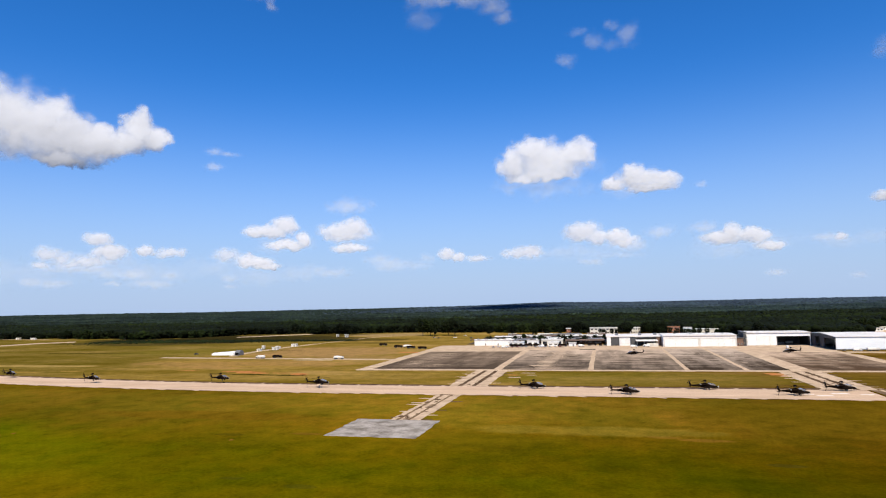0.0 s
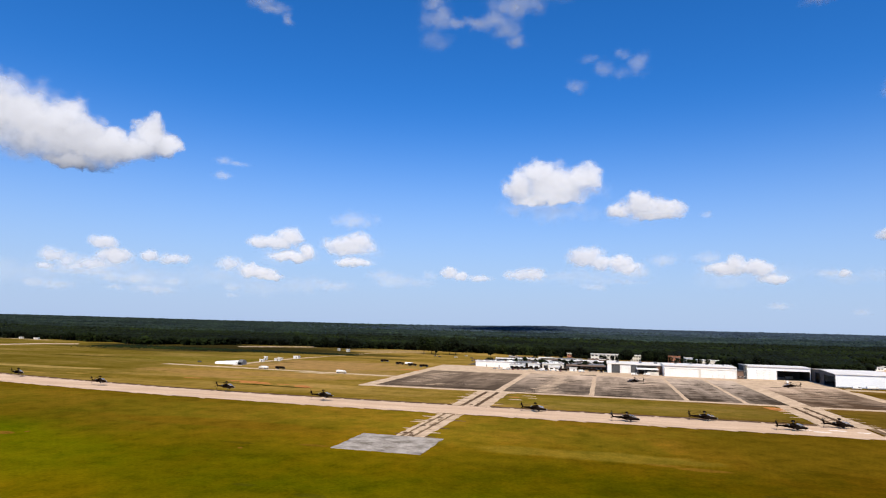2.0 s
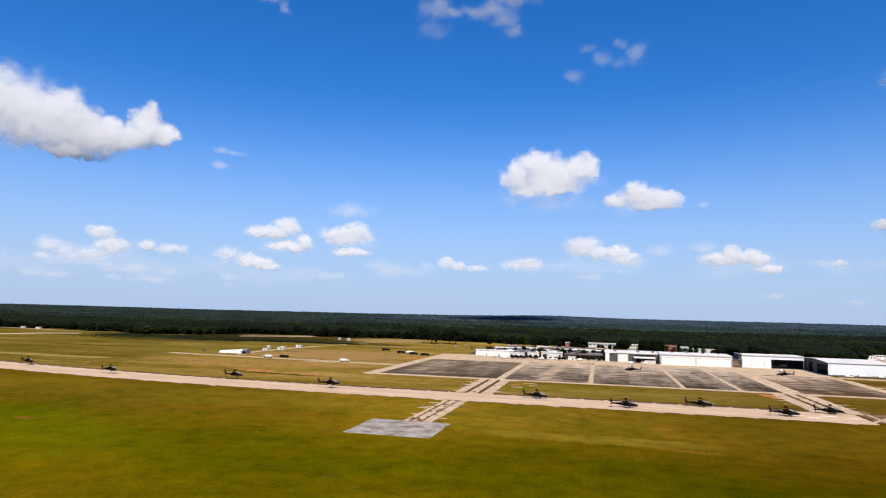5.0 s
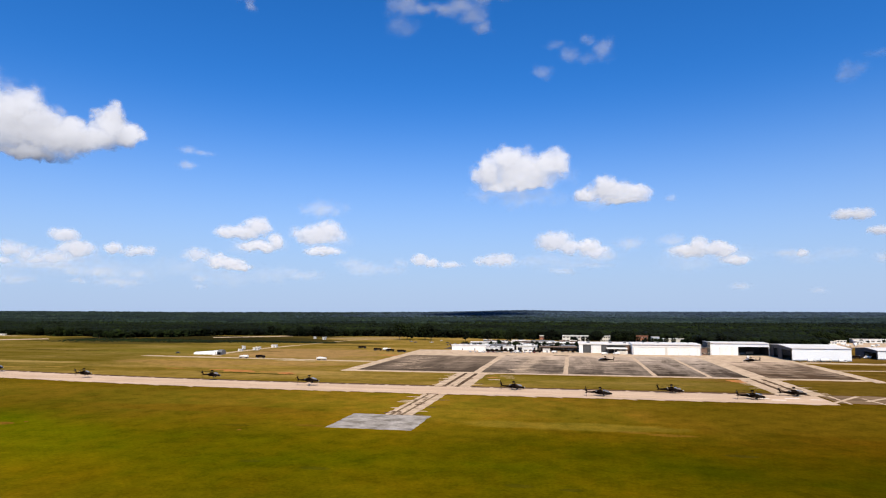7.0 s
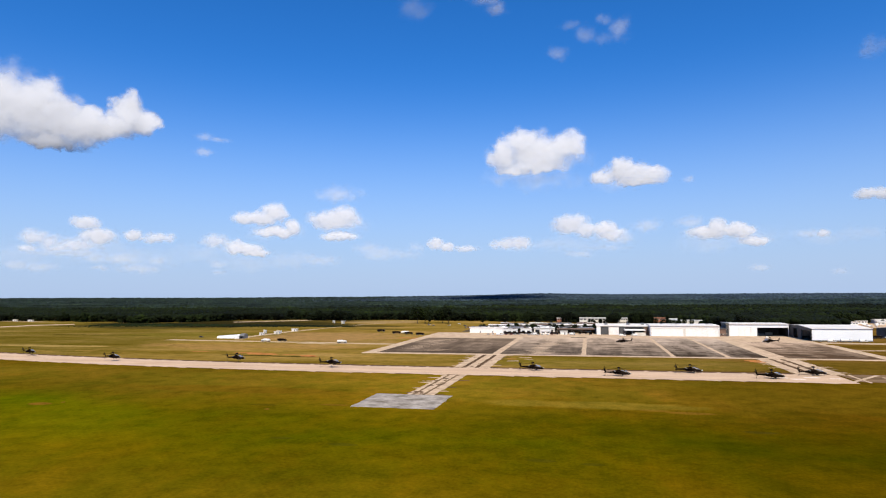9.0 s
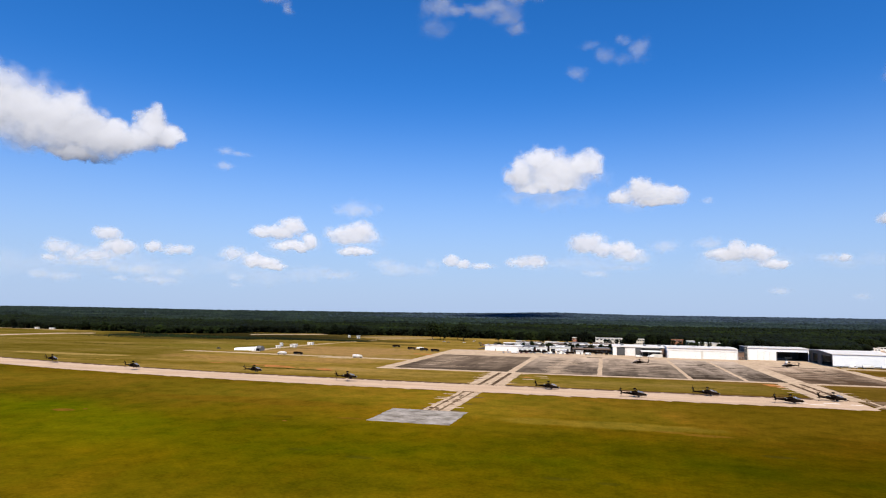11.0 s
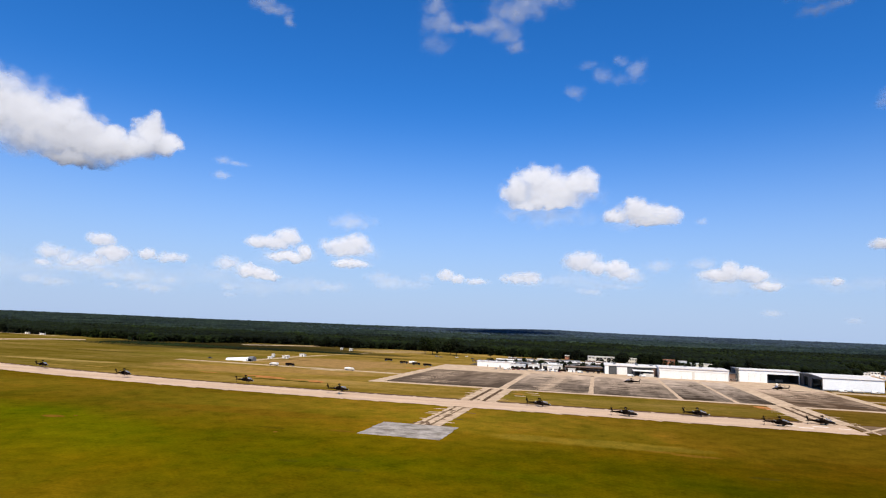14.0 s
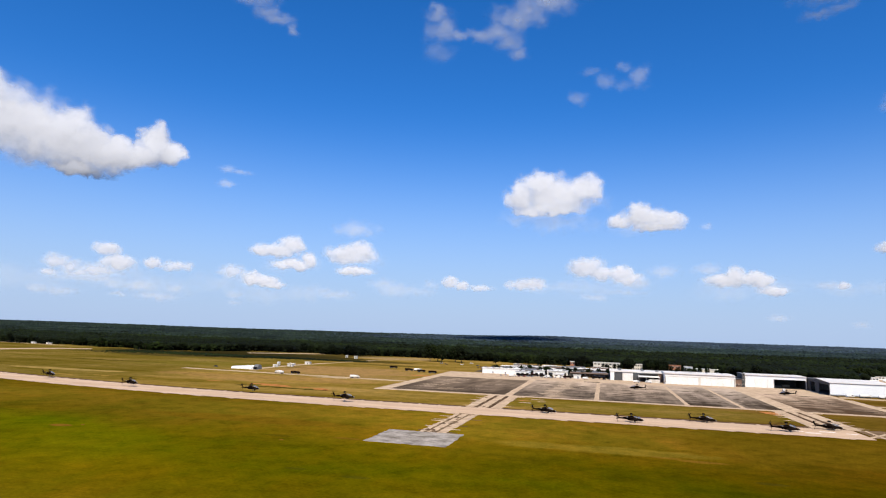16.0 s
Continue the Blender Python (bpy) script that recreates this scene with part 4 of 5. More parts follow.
for i, (x, y, w, d, h) in enumerate(((-128, 706, 18, 10, 3.8), (-100, 712, 26, 9, 4.0), (-66, 704, 20, 10, 4.4), (-38, 700, 24, 10, 4.2), (-112, 760, 30, 9, 4.2), (-70, 755, 22, 10, 4.6), (-40, 762, 26, 9, 4.4), (-8, 720, 30, 12, 5.0), (30, 716, 26, 12, 5.4))):
    house("low_building", "low dark-walled building with a pale metal roof", x, x + w, y, y + d, 0.78 * h, (BROWN, CHARCOAL, GREY)[i % 3], (ROOF, ROOF_RUST, WHITE, CHARCOAL)[i % 4], 4, 1.2, 1.2, clutter=True)
house("barracks", "long two-storey cream building among the trees", -24, 10, 834, 846, 8.4, OFFWHITE, ROOF, 7, 1.6, 1.6, 2)
house("barracks", "two-storey cream building half hidden by trees", 26, 38, 836, 848, 8.0, OFFWHITE, ROOF, 4, 1.6, 1.6, 2)
house("barracks", "brick building with terracotta coloured roof among trees", 71, 85, 834, 844, 8.6, TERRACOTTA, TERRACOTTA, 4, 1.6, 1.6, 2)
house("low_building", "pale green low building among the trees", 86, 95, 800, 808, 9.0, BLUEWHITE, ROOF, 2, 1.4, 1.6, 2)
house("low_building", "low cream building before the trees", 100, 124, 800, 810, 7.0, OFFWHITE, WHITE, 5, 1.4, 1.6)
house("low_building", "white building behind the hangars", 321, 332, 873, 881, 3.4, WHITE, ROOF, 3, 1.6, 1.6)
house("low_building", "white building behind the hangars", 346, 392, 888, 900, 4.6, WHITE, ROOF, 7, 1.4, 1.6)
house("low_building", "low white building behind the hangars", 300, 310, 842, 850, 3.6, WHITE, ROOF, 3, 1.4, 1.2)
house("low_building", "small pale hut behind the hangars", 334, 342, 850, 858, 4.0, OFFWHITE, WHITE, 2, 1.4, 1.4)
storage_tent()
house("storage_hut", "narrow cream hut on the sandy track", -362, -359.5, 606, 609, 3.4, OFFWHITE, WHITE, 0, doors=1, category="hut", over=0.12)
house("storage_hut", "small cream hut on the sandy track", -352, -347, 617, 620, 2.0, OFFWHITE, OFFWHITE, 0, doors=1, category="hut", over=0.12)
house("storage_hut", "small cream hut on the sandy track", -348, -342, 645, 650, 2.5, OFFWHITE, WHITE, 0, doors=1, category="hut", over=0.12)
house("storage_hut", "small cream hut on the sandy track", -344, -338, 596, 600, 2.6, OFFWHITE, OFFWHITE, 0, doors=1, category="hut", over=0.12)
house("storage_hut", "tiny cream hut on the sandy track", -351, -347, 578, 582, 2.1, OFFWHITE, WHITE, 0, doors=1, category="hut", over=0.12)
house("storage_hut", "tiny cream hut before the trees", -382, -379, 843, 846, 3.0, OFFWHITE, WHITE, 0, doors=1, category="hut", over=0.12)
house("storage_hut", "tiny cream hut before the trees", -361, -357, 826, 830, 3.4, OFFWHITE, WHITE, 0, doors=1, category="hut")
house("storage_hut", "tiny pale hut at the wood's edge", -985, -978, 862, 866, 2.6, OFFWHITE, OFFWHITE, 0, doors=1, category="hut", over=0.12)


# huts, containers and sheds scattered between the low buildings
rh = random.Random(52)
for k in range(60):
    x, y = rh.uniform(-130, 0), rh.uniform(662, 800)
    w, d, h = rh.uniform(4, 11), rh.uniform(3, 6), rh.uniform(2.3, 4.0)
    q = rh.choice((0, 1, 2, 2, 3))
    house("storage_hut", ("small white storage hut among the low buildings", "small cream hut among the low buildings", "dark grey storage container among the low buildings", "small brown brick hut among the low buildings")[q],
          x, x + w, y, y + d, h, (WHITE, OFFWHITE, CHARCOAL, BROWN)[q], rh.choice((WHITE, ROOF, ROOF_RUST, GREY, CHARCOAL)), 1 if q < 2 else 0, 1.1, 0.9, doors=1 if q == 3 else 0, category="hut", over=rh.uniform(0.1, 0.8), rz=rh.uniform(-8, 8))


house("storage_hut", "tiny pale hut at the wood's edge", -948, -939, 857, 861, 2.2, OFFWHITE, WHITE, 0, doors=1, category="hut", over=0.12)


house("low_building", "small two-storey brick house with a white roof", -54, -48, 836, 843, 8.0, TERRACOTTA, WHITE, 2, 1.6, 1.4, 2)


# ---- helicopters ----
def loft(stations, seg=10, y=0.0):
    """A body from rings along x: x, half width, lowest and highest z."""
    bm = bmesh.new()
    rings = []
    for x, w, lo, hi in stations:
        ring = []
        for k in range(seg):
            a = 2 * math.pi * (k + 0.5) / seg
            c, s = math.cos(a), math.sin(a)
            c = math.copysign(abs(c) ** 0.75, c)
            s = math.copysign(abs(s) ** 0.75, s)
            ring.append(bm.verts.new((x, y + w * c, (lo + hi) / 2 + (hi - lo) / 2 * s)))
        rings.append(ring)
    for a, b in zip(rings, rings[1:]):
        for k in range(seg):
            bm.faces.new((a[k], a[(k + 1) % seg], b[(k + 1) % seg], b[k]))
    bm.faces.new(rings[0][::-1])
    bm.faces.new(rings[-1])
    return bm


def rod(a, b, r, seg=10, r2=None):
    bm = bmesh.new()
    a, b = Vector(a), Vector(b)
    m = Matrix.Translation((a + b) / 2) @ (b - a).to_track_quat("Z", "Y").to_matrix().to_4x4()
    bmesh.ops.create_cone(bm, cap_ends=True, segments=seg, radius1=r, radius2=r if r2 is None else r2, depth=(b - a).length, matrix=m)
    return bm


def helicopter():
    e = empty("helicopter")
    part("fuselage", loft([(6.7, .2, 1.15, 1.5), (6.3, .5, .95, 1.9), (5.2, .62, .85, 2.15), (3.6, .68, .8, 2.4), (2.2, .78, .8, 3.0), (0.2, .85, .8, 3.25), (-1.4, .72, 1.0, 3.1), (-2.6, .45, 1.3, 2.8)]), DRAB, e, "", True)
    part("tail_boom", loft([(-2.4, .46, 1.33, 2.78), (-4.8, .34, 1.6, 2.55), (-7.4, .2, 1.8, 2.45)]), DRAB, e, "", True)
    part("canopy", loft([(5.4, .36, 2.0, 2.2), (4.5, .5, 2.0, 2.95), (3.3, .54, 2.1, 3.3), (2.3, .52, 2.3, 3.55), (1.5, .4, 2.7, 3.4)], 8), CANOPY, e, "glass cockpit canopy, its glint put in as pale metal")
    for s in (-1, 1):
        part("engine", loft([(1.0, .3, 2.35, 2.95), (.6, .42, 2.2, 3.05), (-1.0, .42, 2.25, 3.05), (-1.9, .26, 2.4, 2.95)], 10, 1.12 * s), DRAB, e, "", True)
        part("exhaust", loft([(-1.85, .22, 2.45, 2.9), (-2.5, .28, 2.5, 3.1)], 8, 1.2 * s), STEEL, e)
        part("cheek_fairing", loft([(5.0, .12, 1.05, 1.5), (4.4, .28, .9, 1.6), (2.2, .32, .85, 1.6), (1.3, .15, 1.0, 1.5)], 8, .82 * s), DRAB, e, "", True)
        w = part("stub_wing", box(-0.5, 0.9, min(.7 * s, 2.65 * s), max(.7 * s, 2.65 * s), 1.72, 1.9, 0.05), DRAB, e)
        part("rocket_pod", rod((-0.8, 2.35 * s, 1.35), (1.2, 2.35 * s, 1.35), 0.24), DRAB, w)
        part("missile_rack", box(-0.6, 1.0, 1.6 * s - .28, 1.6 * s + .28, 1.1, 1.62, 0.04), DRAB, w)
        part("landing_leg", rod((1.6, .6 * s, 1.2), (2.1, 1.02 * s, .42), .09, 8), DRAB, e)
        wh = part("wheel", rod((2.1, (1.02 - .14) * s, .44), (2.1, (1.02 + .14) * s, .44), .44, 14), RUBBER, e)
        part("rim", rod((2.1, (1.02 + .13) * s, .44), (2.1, (1.02 + .17) * s, .44), .22, 10), STEEL, wh)
    part("nose_turret", loft([(7.0, .12, 1.35, 1.65), (6.8, .32, 1.2, 1.85), (6.4, .34, 1.2, 1.9)], 10), STEEL, e)
    part("gun", rod((5.2, 0, .75), (6.9, 0, .62), .06, 8), STEEL, e)
    fin = bmesh.new()
    prof = [(-6.6, 1.85), (-7.5, 1.75), (-8.5, 4.35), (-7.75, 4.4), (-7.1, 2.9)]
    a = [fin.verts.new((x, -.1, z)) for x, z in prof]
    b = [fin.verts.new((x, .1, z)) for x, z in prof]
    fin.faces.new(a)
    fin.faces.new(b[::-1])
    for i in range(5):
        fin.faces.new((a[i], a[(i + 1) % 5], b[(i + 1) % 5], b[i]))
    part("tail_fin", fin, DRAB, e)
    part("stabilator", box(-8.3, -7.35, -1.7, 1.7, 1.72, 1.82, 0.03), DRAB, e)
    tr = part("tail_rotor", rod((-8.05, -.1, 3.95), (-8.05, -.55, 3.95), .12, 8), STEEL, e)
    for k in range(4):
        a = radians(30 + (0, 55, 180, 235)[k])
        c, s = math.cos(a), math.sin(a)
        part("tail_blade", rod((-8.05 + .1 * c, -.5, 3.95 + .1 * s), (-8.05 + 1.4 * c, -.5, 3.95 + 1.4 * s), .12, 4), DRAB, tr)
    part("tail_wheel", rod((-7.7, -.09, .22), (-7.7, .09, .22), .22, 10), RUBBER, e)
    part("tail_strut", rod((-7.2, 0, 1.85), (-7.7, 0, .24), .07, 6), DRAB, e)
    part("mast", rod((0.1, 0, 3.1), (0.1, 0, 4.2), .16, 10), STEEL, e)
    part("rotor_fairing", loft([(1.2, .3, 3.0, 3.3), (.5, .5, 3.0, 3.6), (-.6, .5, 3.0, 3.5), (-1.4, .25, 2.95, 3.2)], 8), DRAB, e, "", True)
    part("radar_dome", loft([(.95, .3, 4.45, 4.7), (.75, .72, 4.35, 4.95), (.1, .86, 4.3, 5.05), (-.55, .72, 4.35, 4.95), (-.75, .3, 4.45, 4.7)], 10), DRAB, e, "", True)
    mr = part("main_rotor", rod((0.1, 0, 4.02), (0.1, 0, 4.3), .42, 12, .3), STEEL, e)
    for k in range(4):
        bm = bmesh.new()
        rings = []
        for i in range(7):
            x, z = .35 + 1.15 * i, 4.13 - 0.012 * i * i
            rings.append([bm.verts.new((x, y, z + h)) for y, h in ((-.27, 0), (.27, 0), (.27, .05), (-.27, .05))])
        for p, q in zip(rings, rings[1:]):
            for c in range(4):
                bm.faces.new((p[c], p[(c + 1) % 4], q[(c + 1) % 4], q[c]))
        bm.faces.new(rings[0][::-1])
        bm.faces.new(rings[-1])
        bmesh.ops.transform(bm, matrix=pose(.1, 0, 0, 0, 0, 25 + 90 * k), verts=bm.verts)
        part("rotor_blade", bm, DRAB, mr)
    for o in e.children_recursive:
        o.data.transform(Matrix.Diagonal((0.885, 0.93, 0.92, 1)))
    return e


craft = helicopter()
craft.matrix_basis = pose(-41.5, 327, 0.1, 0, 0, -3)
tagged(craft, "dark olive attack helicopter parked on the pale taxiway", "helicopter", "helicopters on the taxiway")
for x, y, turn in ((3.5, 311, 2), (40.5, 330, -2), (75.5, 314, 1), (99, 330, 4)):
    copy_thing(craft, pose(x, y, 0.1, 0, 0, turn))
for x, y, turn in ((-158, 321, 2), (-229, 336, -4), (-316, 330, -6), (-406, 352, -9)):
    tagged(copy_thing(craft, pose(x, y, 1.5, 0, -2, turn)), "dark olive attack helicopter hovering low over the pale taxiway")
for x, y, turn in ((16.5, 524, 176), (133.5, 541, 183)):
    tagged(copy_thing(craft, pose(x, y, 0.09, 0, 0, turn)), "dark olive attack helicopter parked on the wide ramp", group="helicopters on the ramp")


# ---- vehicles ----
def wheels(parent, xs, y, r):
    for x in xs:
        for s in (-1, 1):
            w = part("wheel", rod((x, (y - .12) * s, r), (x, (y + .12) * s, r), r, 12), RUBBER, parent)
            part("rim", rod((x, (y + .1) * s, r), (x, (y + .14) * s, r), r * .5, 8), STEEL, w)


def truck(label, paint, cover):
    e = empty("truck")
    part("chassis", box(-4.2, 4.2, -.5, .5, .7, 1.0), STEEL, e)
    part("cab", loft([(4.4, 1.1, .8, 1.7), (3.9, 1.15, .75, 2.4), (2.6, 1.15, .75, 2.6), (2.2, 1.15, .8, 2.55)], 8), paint, e)
    part("windscreen", box(3.5, 4.12, -.95, .95, 1.75, 2.25, .05), DARKGLASS, e)
    part("cargo_bed", box(-4.3, 2.0, -1.2, 1.2, 1.0, 1.6, .04), paint, e)
    part("cargo_cover", loft([(-4.2, 1.15, 1.4, 2.6), (-2, 1.18, 1.4, 2.75), (0.5, 1.18, 1.4, 2.75), (1.9, 1.15, 1.4, 2.6)], 10), cover, e)
    part("bumper", box(4.3, 4.55, -1.1, 1.1, .55, .85, .04), STEEL, e)
    wheels(e, (-3.2, -2.0, 3.2), 1.0, .5)
    return tagged(e, label, "truck", "trucks on the airfield")


def car(label, paint):
    e = empty("car")
    part("body", loft([(2.2, .7, .4, .75), (1.9, .85, .32, .85), (0, .9, .3, .95), (-1.9, .85, .34, .9), (-2.2, .7, .45, .8)], 8), paint, e, "", True)
    part("cabin", loft([(1.0, .7, .8, .95), (.4, .72, .8, 1.42), (-1.0, .72, .8, 1.45), (-1.7, .66, .8, 1.0)], 8), DARKGLASS, e)
    part("cabin_roof", box(-1.0, .35, -.6, .6, 1.42, 1.47, .02), paint, e)
    wheels(e, (-1.35, 1.35), .8, .32)
    return tagged(e, label, "car", "parked cars")


def van(label, paint):
    e = empty("van")
    part("body", loft([(3.0, .9, .5, 1.2), (2.7, 1.0, .42, 1.3), (1.9, 1.0, .4, 2.3), (-2.9, 1.0, .4, 2.4), (-3.0, .95, .5, 2.3)], 8), paint, e)
    part("windscreen", box(2.0, 2.45, -.85, .85, 1.4, 2.0, .05), DARKGLASS, e)
    part("side_window", box(.6, 1.8, -1.03, 1.03, 1.4, 2.0), DARKGLASS, e)
    part("bumper", box(2.9, 3.12, -.9, .9, .4, .65, .03), STEEL, e)
    wheels(e, (-2.0, 2.0), .9, .38)
    return tagged(e, label, "van", "vans on the airfield")


t0 = truck("dark olive covered truck parked in dry grass", DRAB, DRAB)
t0.matrix_basis = pose(-241, 652, 0.02, 0, 0, 5)
for x, y, turn in ((-213, 621, 3), (-196, 610, -4), (-181, 600, 2), (-285.5, 503, -3), (-87, 619, 8), (-70, 624, -6), (-46, 622, 12), (236, 604, 5), (238, 655, 80)):
    copy_thing(t0, pose(x, y, 0.03, 0, 0, turn))
t1 = truck("pale cream covered truck standing on the service road", OFFWHITE, WHITE)
t1.matrix_basis = pose(-222, 491.5, 0.06, 0, 0, -5)
for x, y, z, turn in ((-299, 498, .06, 175), (246, 655, .02, 20), (195, 557, .06, 6), (-204, 624, .02, 20)):
    copy_thing(t1, pose(x, y, z, 0, 0, turn))
v0 = van("white van parked outside the big hangar", WHITE)
v0.matrix_basis = pose(143, 588, 0.09, 0, 0, 80)
for k, x in enumerate((184, 208)):
    copy_thing(v0, pose(x, 556 + 2 * (k % 2), 0.06 if x > 181 else 0.02, 0, 0, 4 * k))
rc = random.Random(9)
CARS = [car("parked car with dull dark paint", worn("dark_car_paint", (0.05, 0.055, 0.06), (0.03, 0.033, 0.036), 1.0, 6, 0.3)),
        car("parked car with silver grey paint", worn("silver_car_paint", (0.45, 0.46, 0.47), (0.35, 0.36, 0.37), 1.0, 6, 0.3, 0.4)),
        car("parked car with white paint", worn("white_car_paint", (0.78, 0.78, 0.77), (0.68, 0.68, 0.67), 1.0, 6, 0.3)),
        car("parked car with dark red paint", worn("red_car_paint", (0.25, 0.03, 0.025), (0.18, 0.02, 0.018), 1.0, 6, 0.3))]
spots = [(-158 + 4.2 * i + (6 if i > 17 else 0), y) for y in (726, 742) for i in range(34)] + [(176 + 5.2 * i, 560) for i in range(8) if i not in (1, 5)]
free = [p for p in spots if rc.random() < 0.72]
for c, (x, y) in zip(CARS, free):
    c.matrix_basis = pose(x, y, 0.055, 0, 0, 90)
for x, y in free[4:]:
    copy_thing(rc.choice(CARS), pose(x + rc.uniform(-.3, .3), y + rc.uniform(-.5, .5), 0.055, 0, 0, rc.choice((90, 270)) + rc.uniform(-3, 3)))


for k in range(16):
    x = -112 + 4.6 * k + rc.uniform(-.8, .8)
    if rc.random() < 0.8:
        copy_thing(rc.choice(CARS), pose(x, 614 + rc.uniform(-2, 3), 0.085, 0, 0, rc.choice((85, 268, 92)) + rc.uniform(-6, 6)))
for x, y, turn in ((-94, 621, 80), (-79, 624, 12), (-73, 646, 85), (-62, 623, 100), (-38, 636, 5), (-30, 640, 170), (-18, 634, 10), (-10, 628, 95), (-24, 646, 3)):
    tagged(copy_thing(t0, pose(x, y, 0.085, 0, 0, turn)), "dark olive covered truck parked before low buildings")
for x, y, turn in ((-100, 607, 10), (-66, 616, 175), (-28, 620, 30), (20, 606, 0), (31, 611, 170)):
    tagged(copy_thing(v0, pose(x, y, 0.085, 0, 0, turn)), "white van parked before the low buildings")
for x, y, turn in ((239, 608, 5), (246, 606, 170), (243, 660, 80), (240, 648, 10), (306, 800, 5), (318, 812, 80), (332, 798, 3), (345, 820, 95), (330, 840, 10), (312, 828, 2), (356, 806, 88)):
    tagged(copy_thing(v0, pose(x, y, 0.03, 0, 0, turn)), "white van parked in the open behind hangars")


for x, y, q, turn in ((-192, 786, 2, 10), (-187, 826, 2, 5), (-169, 778, 0, 0), (-212, 780, 0, 20), (-395, 541, 0, 2), (-222, 796, 1, 0)):
    copy_thing(CARS[q], pose(x, y, 0.03, 0, 0, turn))


for k in range(14):
    if k % 5 != 3:
        copy_thing(CARS[(0, 2, 2, 1, 0, 2, 3)[k % 7]], pose(262 + 4.4 * k, 742 + 0.6 * k + rc.uniform(-1, 1), 0.03, 0, 0, 88 + rc.uniform(-6, 6)))
for x, y, turn in ((240, 672, 4), (236, 640, 92)):
    tagged(copy_thing(t0, pose(x, y, 0.03, 0, 0, turn)), "dark olive covered truck parked behind the hangars")


# trucks and cars standing in rows behind the low buildings
for row, y in enumerate((660, 669, 694, 702, 718)):
    for k in range(7):
        x = -132 + 19.5 * k + 6 * (row % 3) + rc.uniform(-2, 2)
        if rc.random() < 0.75 and not (-46 < x < -3 and y < 690):
            if k % 3 == row % 3:
                tagged(copy_thing(t0, pose(x, y, 0.03, 0, 0, rc.choice((0, 180)) + rc.uniform(-5, 5))), "dark olive covered truck parked behind low buildings")
            else:
                copy_thing(rc.choice(CARS), pose(x, y, 0.03, 0, 0, rc.uniform(-10, 10)))


# ---- trees by the buildings ----
def leaf_ball(seed, clumps, radius, height, base):
    """A crown of many small clumps with gaps and an uneven outline."""
    rng = np.random.default_rng(seed)
    bv, bf = ICO
    V, F = [], []
    for k in range(clumps):
        d = rng.normal(size=3)
        d /= np.linalg.norm(d)
        s = rng.uniform(.45, 1.0) ** .6
        lump = 1 + .28 * math.sin(3 * d[0] + seed) * math.cos(4 * d[1] + seed)
        c = d * np.array([radius, radius, height / 2]) * s * lump + np.array([0, 0, base + height / 2])
        r = rng.uniform(.10, .24) * radius
        V.append(bv * r * rng.uniform(.6, 1.3, (len(bv), 1)) + c)
        F.append(bf + k * len(bv))
    return np.concatenate(V), np.concatenate(F)


def ico():
    bm = bmesh.new()
    bmesh.ops.create_icosphere(bm, subdivisions=1, radius=1)
    v = np.array([q.co for q in bm.verts])
    f = np.array([[w.index for w in q.verts] for q in bm.faces])
    bm.free()
    return v, f


ICO = ico()


def tree(seed, tall, spread):
    e = empty("tree")
    part("trunk", rod((0, 0, 0), (0.2, 0.1, tall * .6), .35, 8, .14), BARK, e)
    r = random.Random(seed)
    for k in range(5):
        a = 1.3 * k + r.uniform(-.3, .3)
        z = tall * (.3 + .06 * k)
        part("limb", rod((0.1, 0, z), (spread * .6 * math.cos(a), spread * .6 * math.sin(a), z + tall * .2), .13, 6, .05), BARK, e)
    v, f = leaf_ball(seed, 130, spread, tall * .78, tall * .24)
    c = mesh_from("crown", v, f, LEAF)
    c.parent = e
    return tagged(e, "dark green broadleaf tree with an uneven crown", "tree", "trees round the buildings")


KINDS = [tree(1, 14, 5.0), tree(2, 17, 5.5), tree(3, 11, 4.5), tree(4, 15, 6.5)]
rt = random.Random(31)
spots = [(-44, 836), (-39, 842), (44, 840), (51, 838), (46, 832), (-10, 824), (9, 826), (-6, 818), (3, 816), (16, 822), (20, 826), (22, 818), (44, 826), (48, 818), (52, 832), (57, 822), (61, 814), (65, 828), (73, 829), (82, 830), (67, 838), (89, 820), (97, 815), (96, 796), (85, 797), (90, 795), (103, 797), (111, 795), (121, 797), (78, 818), (126, 806), (131, 812), (137, 800), (142, 808), (150, 815), (156, 806), (-60, 800), (-76, 806), (-92, 798), (-120, 810), (-150, 806)]
spots += [(-250, 838), (-240, 842), (-233, 836), (-215, 846), (-205, 840), (-444, 926), (-428, 920), (-411, 922), (-400, 928), (290, 872), (304, 876), (338, 884), (352, 880), (361, 882), (378, 880)]
for k, (x, y) in enumerate(spots):
    if k < 4:
        KINDS[k].matrix_basis = pose(x, y, 0)
    else:
        big = 0.32 if x > 285 else 1.5 if -255 < x < -200 else (0.95 if 11 < x < 24 or 39 < x < 69 else 0.5) if y < 834 and -30 < x < 125 else rt.uniform(0.85, 1.15)
        copy_thing(rt.choice(KINDS), pose(x, y, 0, 0, 0, rt.uniform(0, 360)) @ Matrix.Scale(big, 4))


# shrubs and small trees among the low buildings
ru = random.Random(64)
for k in range(64):
    x = ru.uniform(-140, 0)
    y = ru.uniform(657, 735)
    copy_thing(ru.choice(KINDS), pose(x, y, 0.04, 0, 0, ru.uniform(0, 360)) @ Matrix.Scale(ru.uniform(0.24, 0.46), 4))


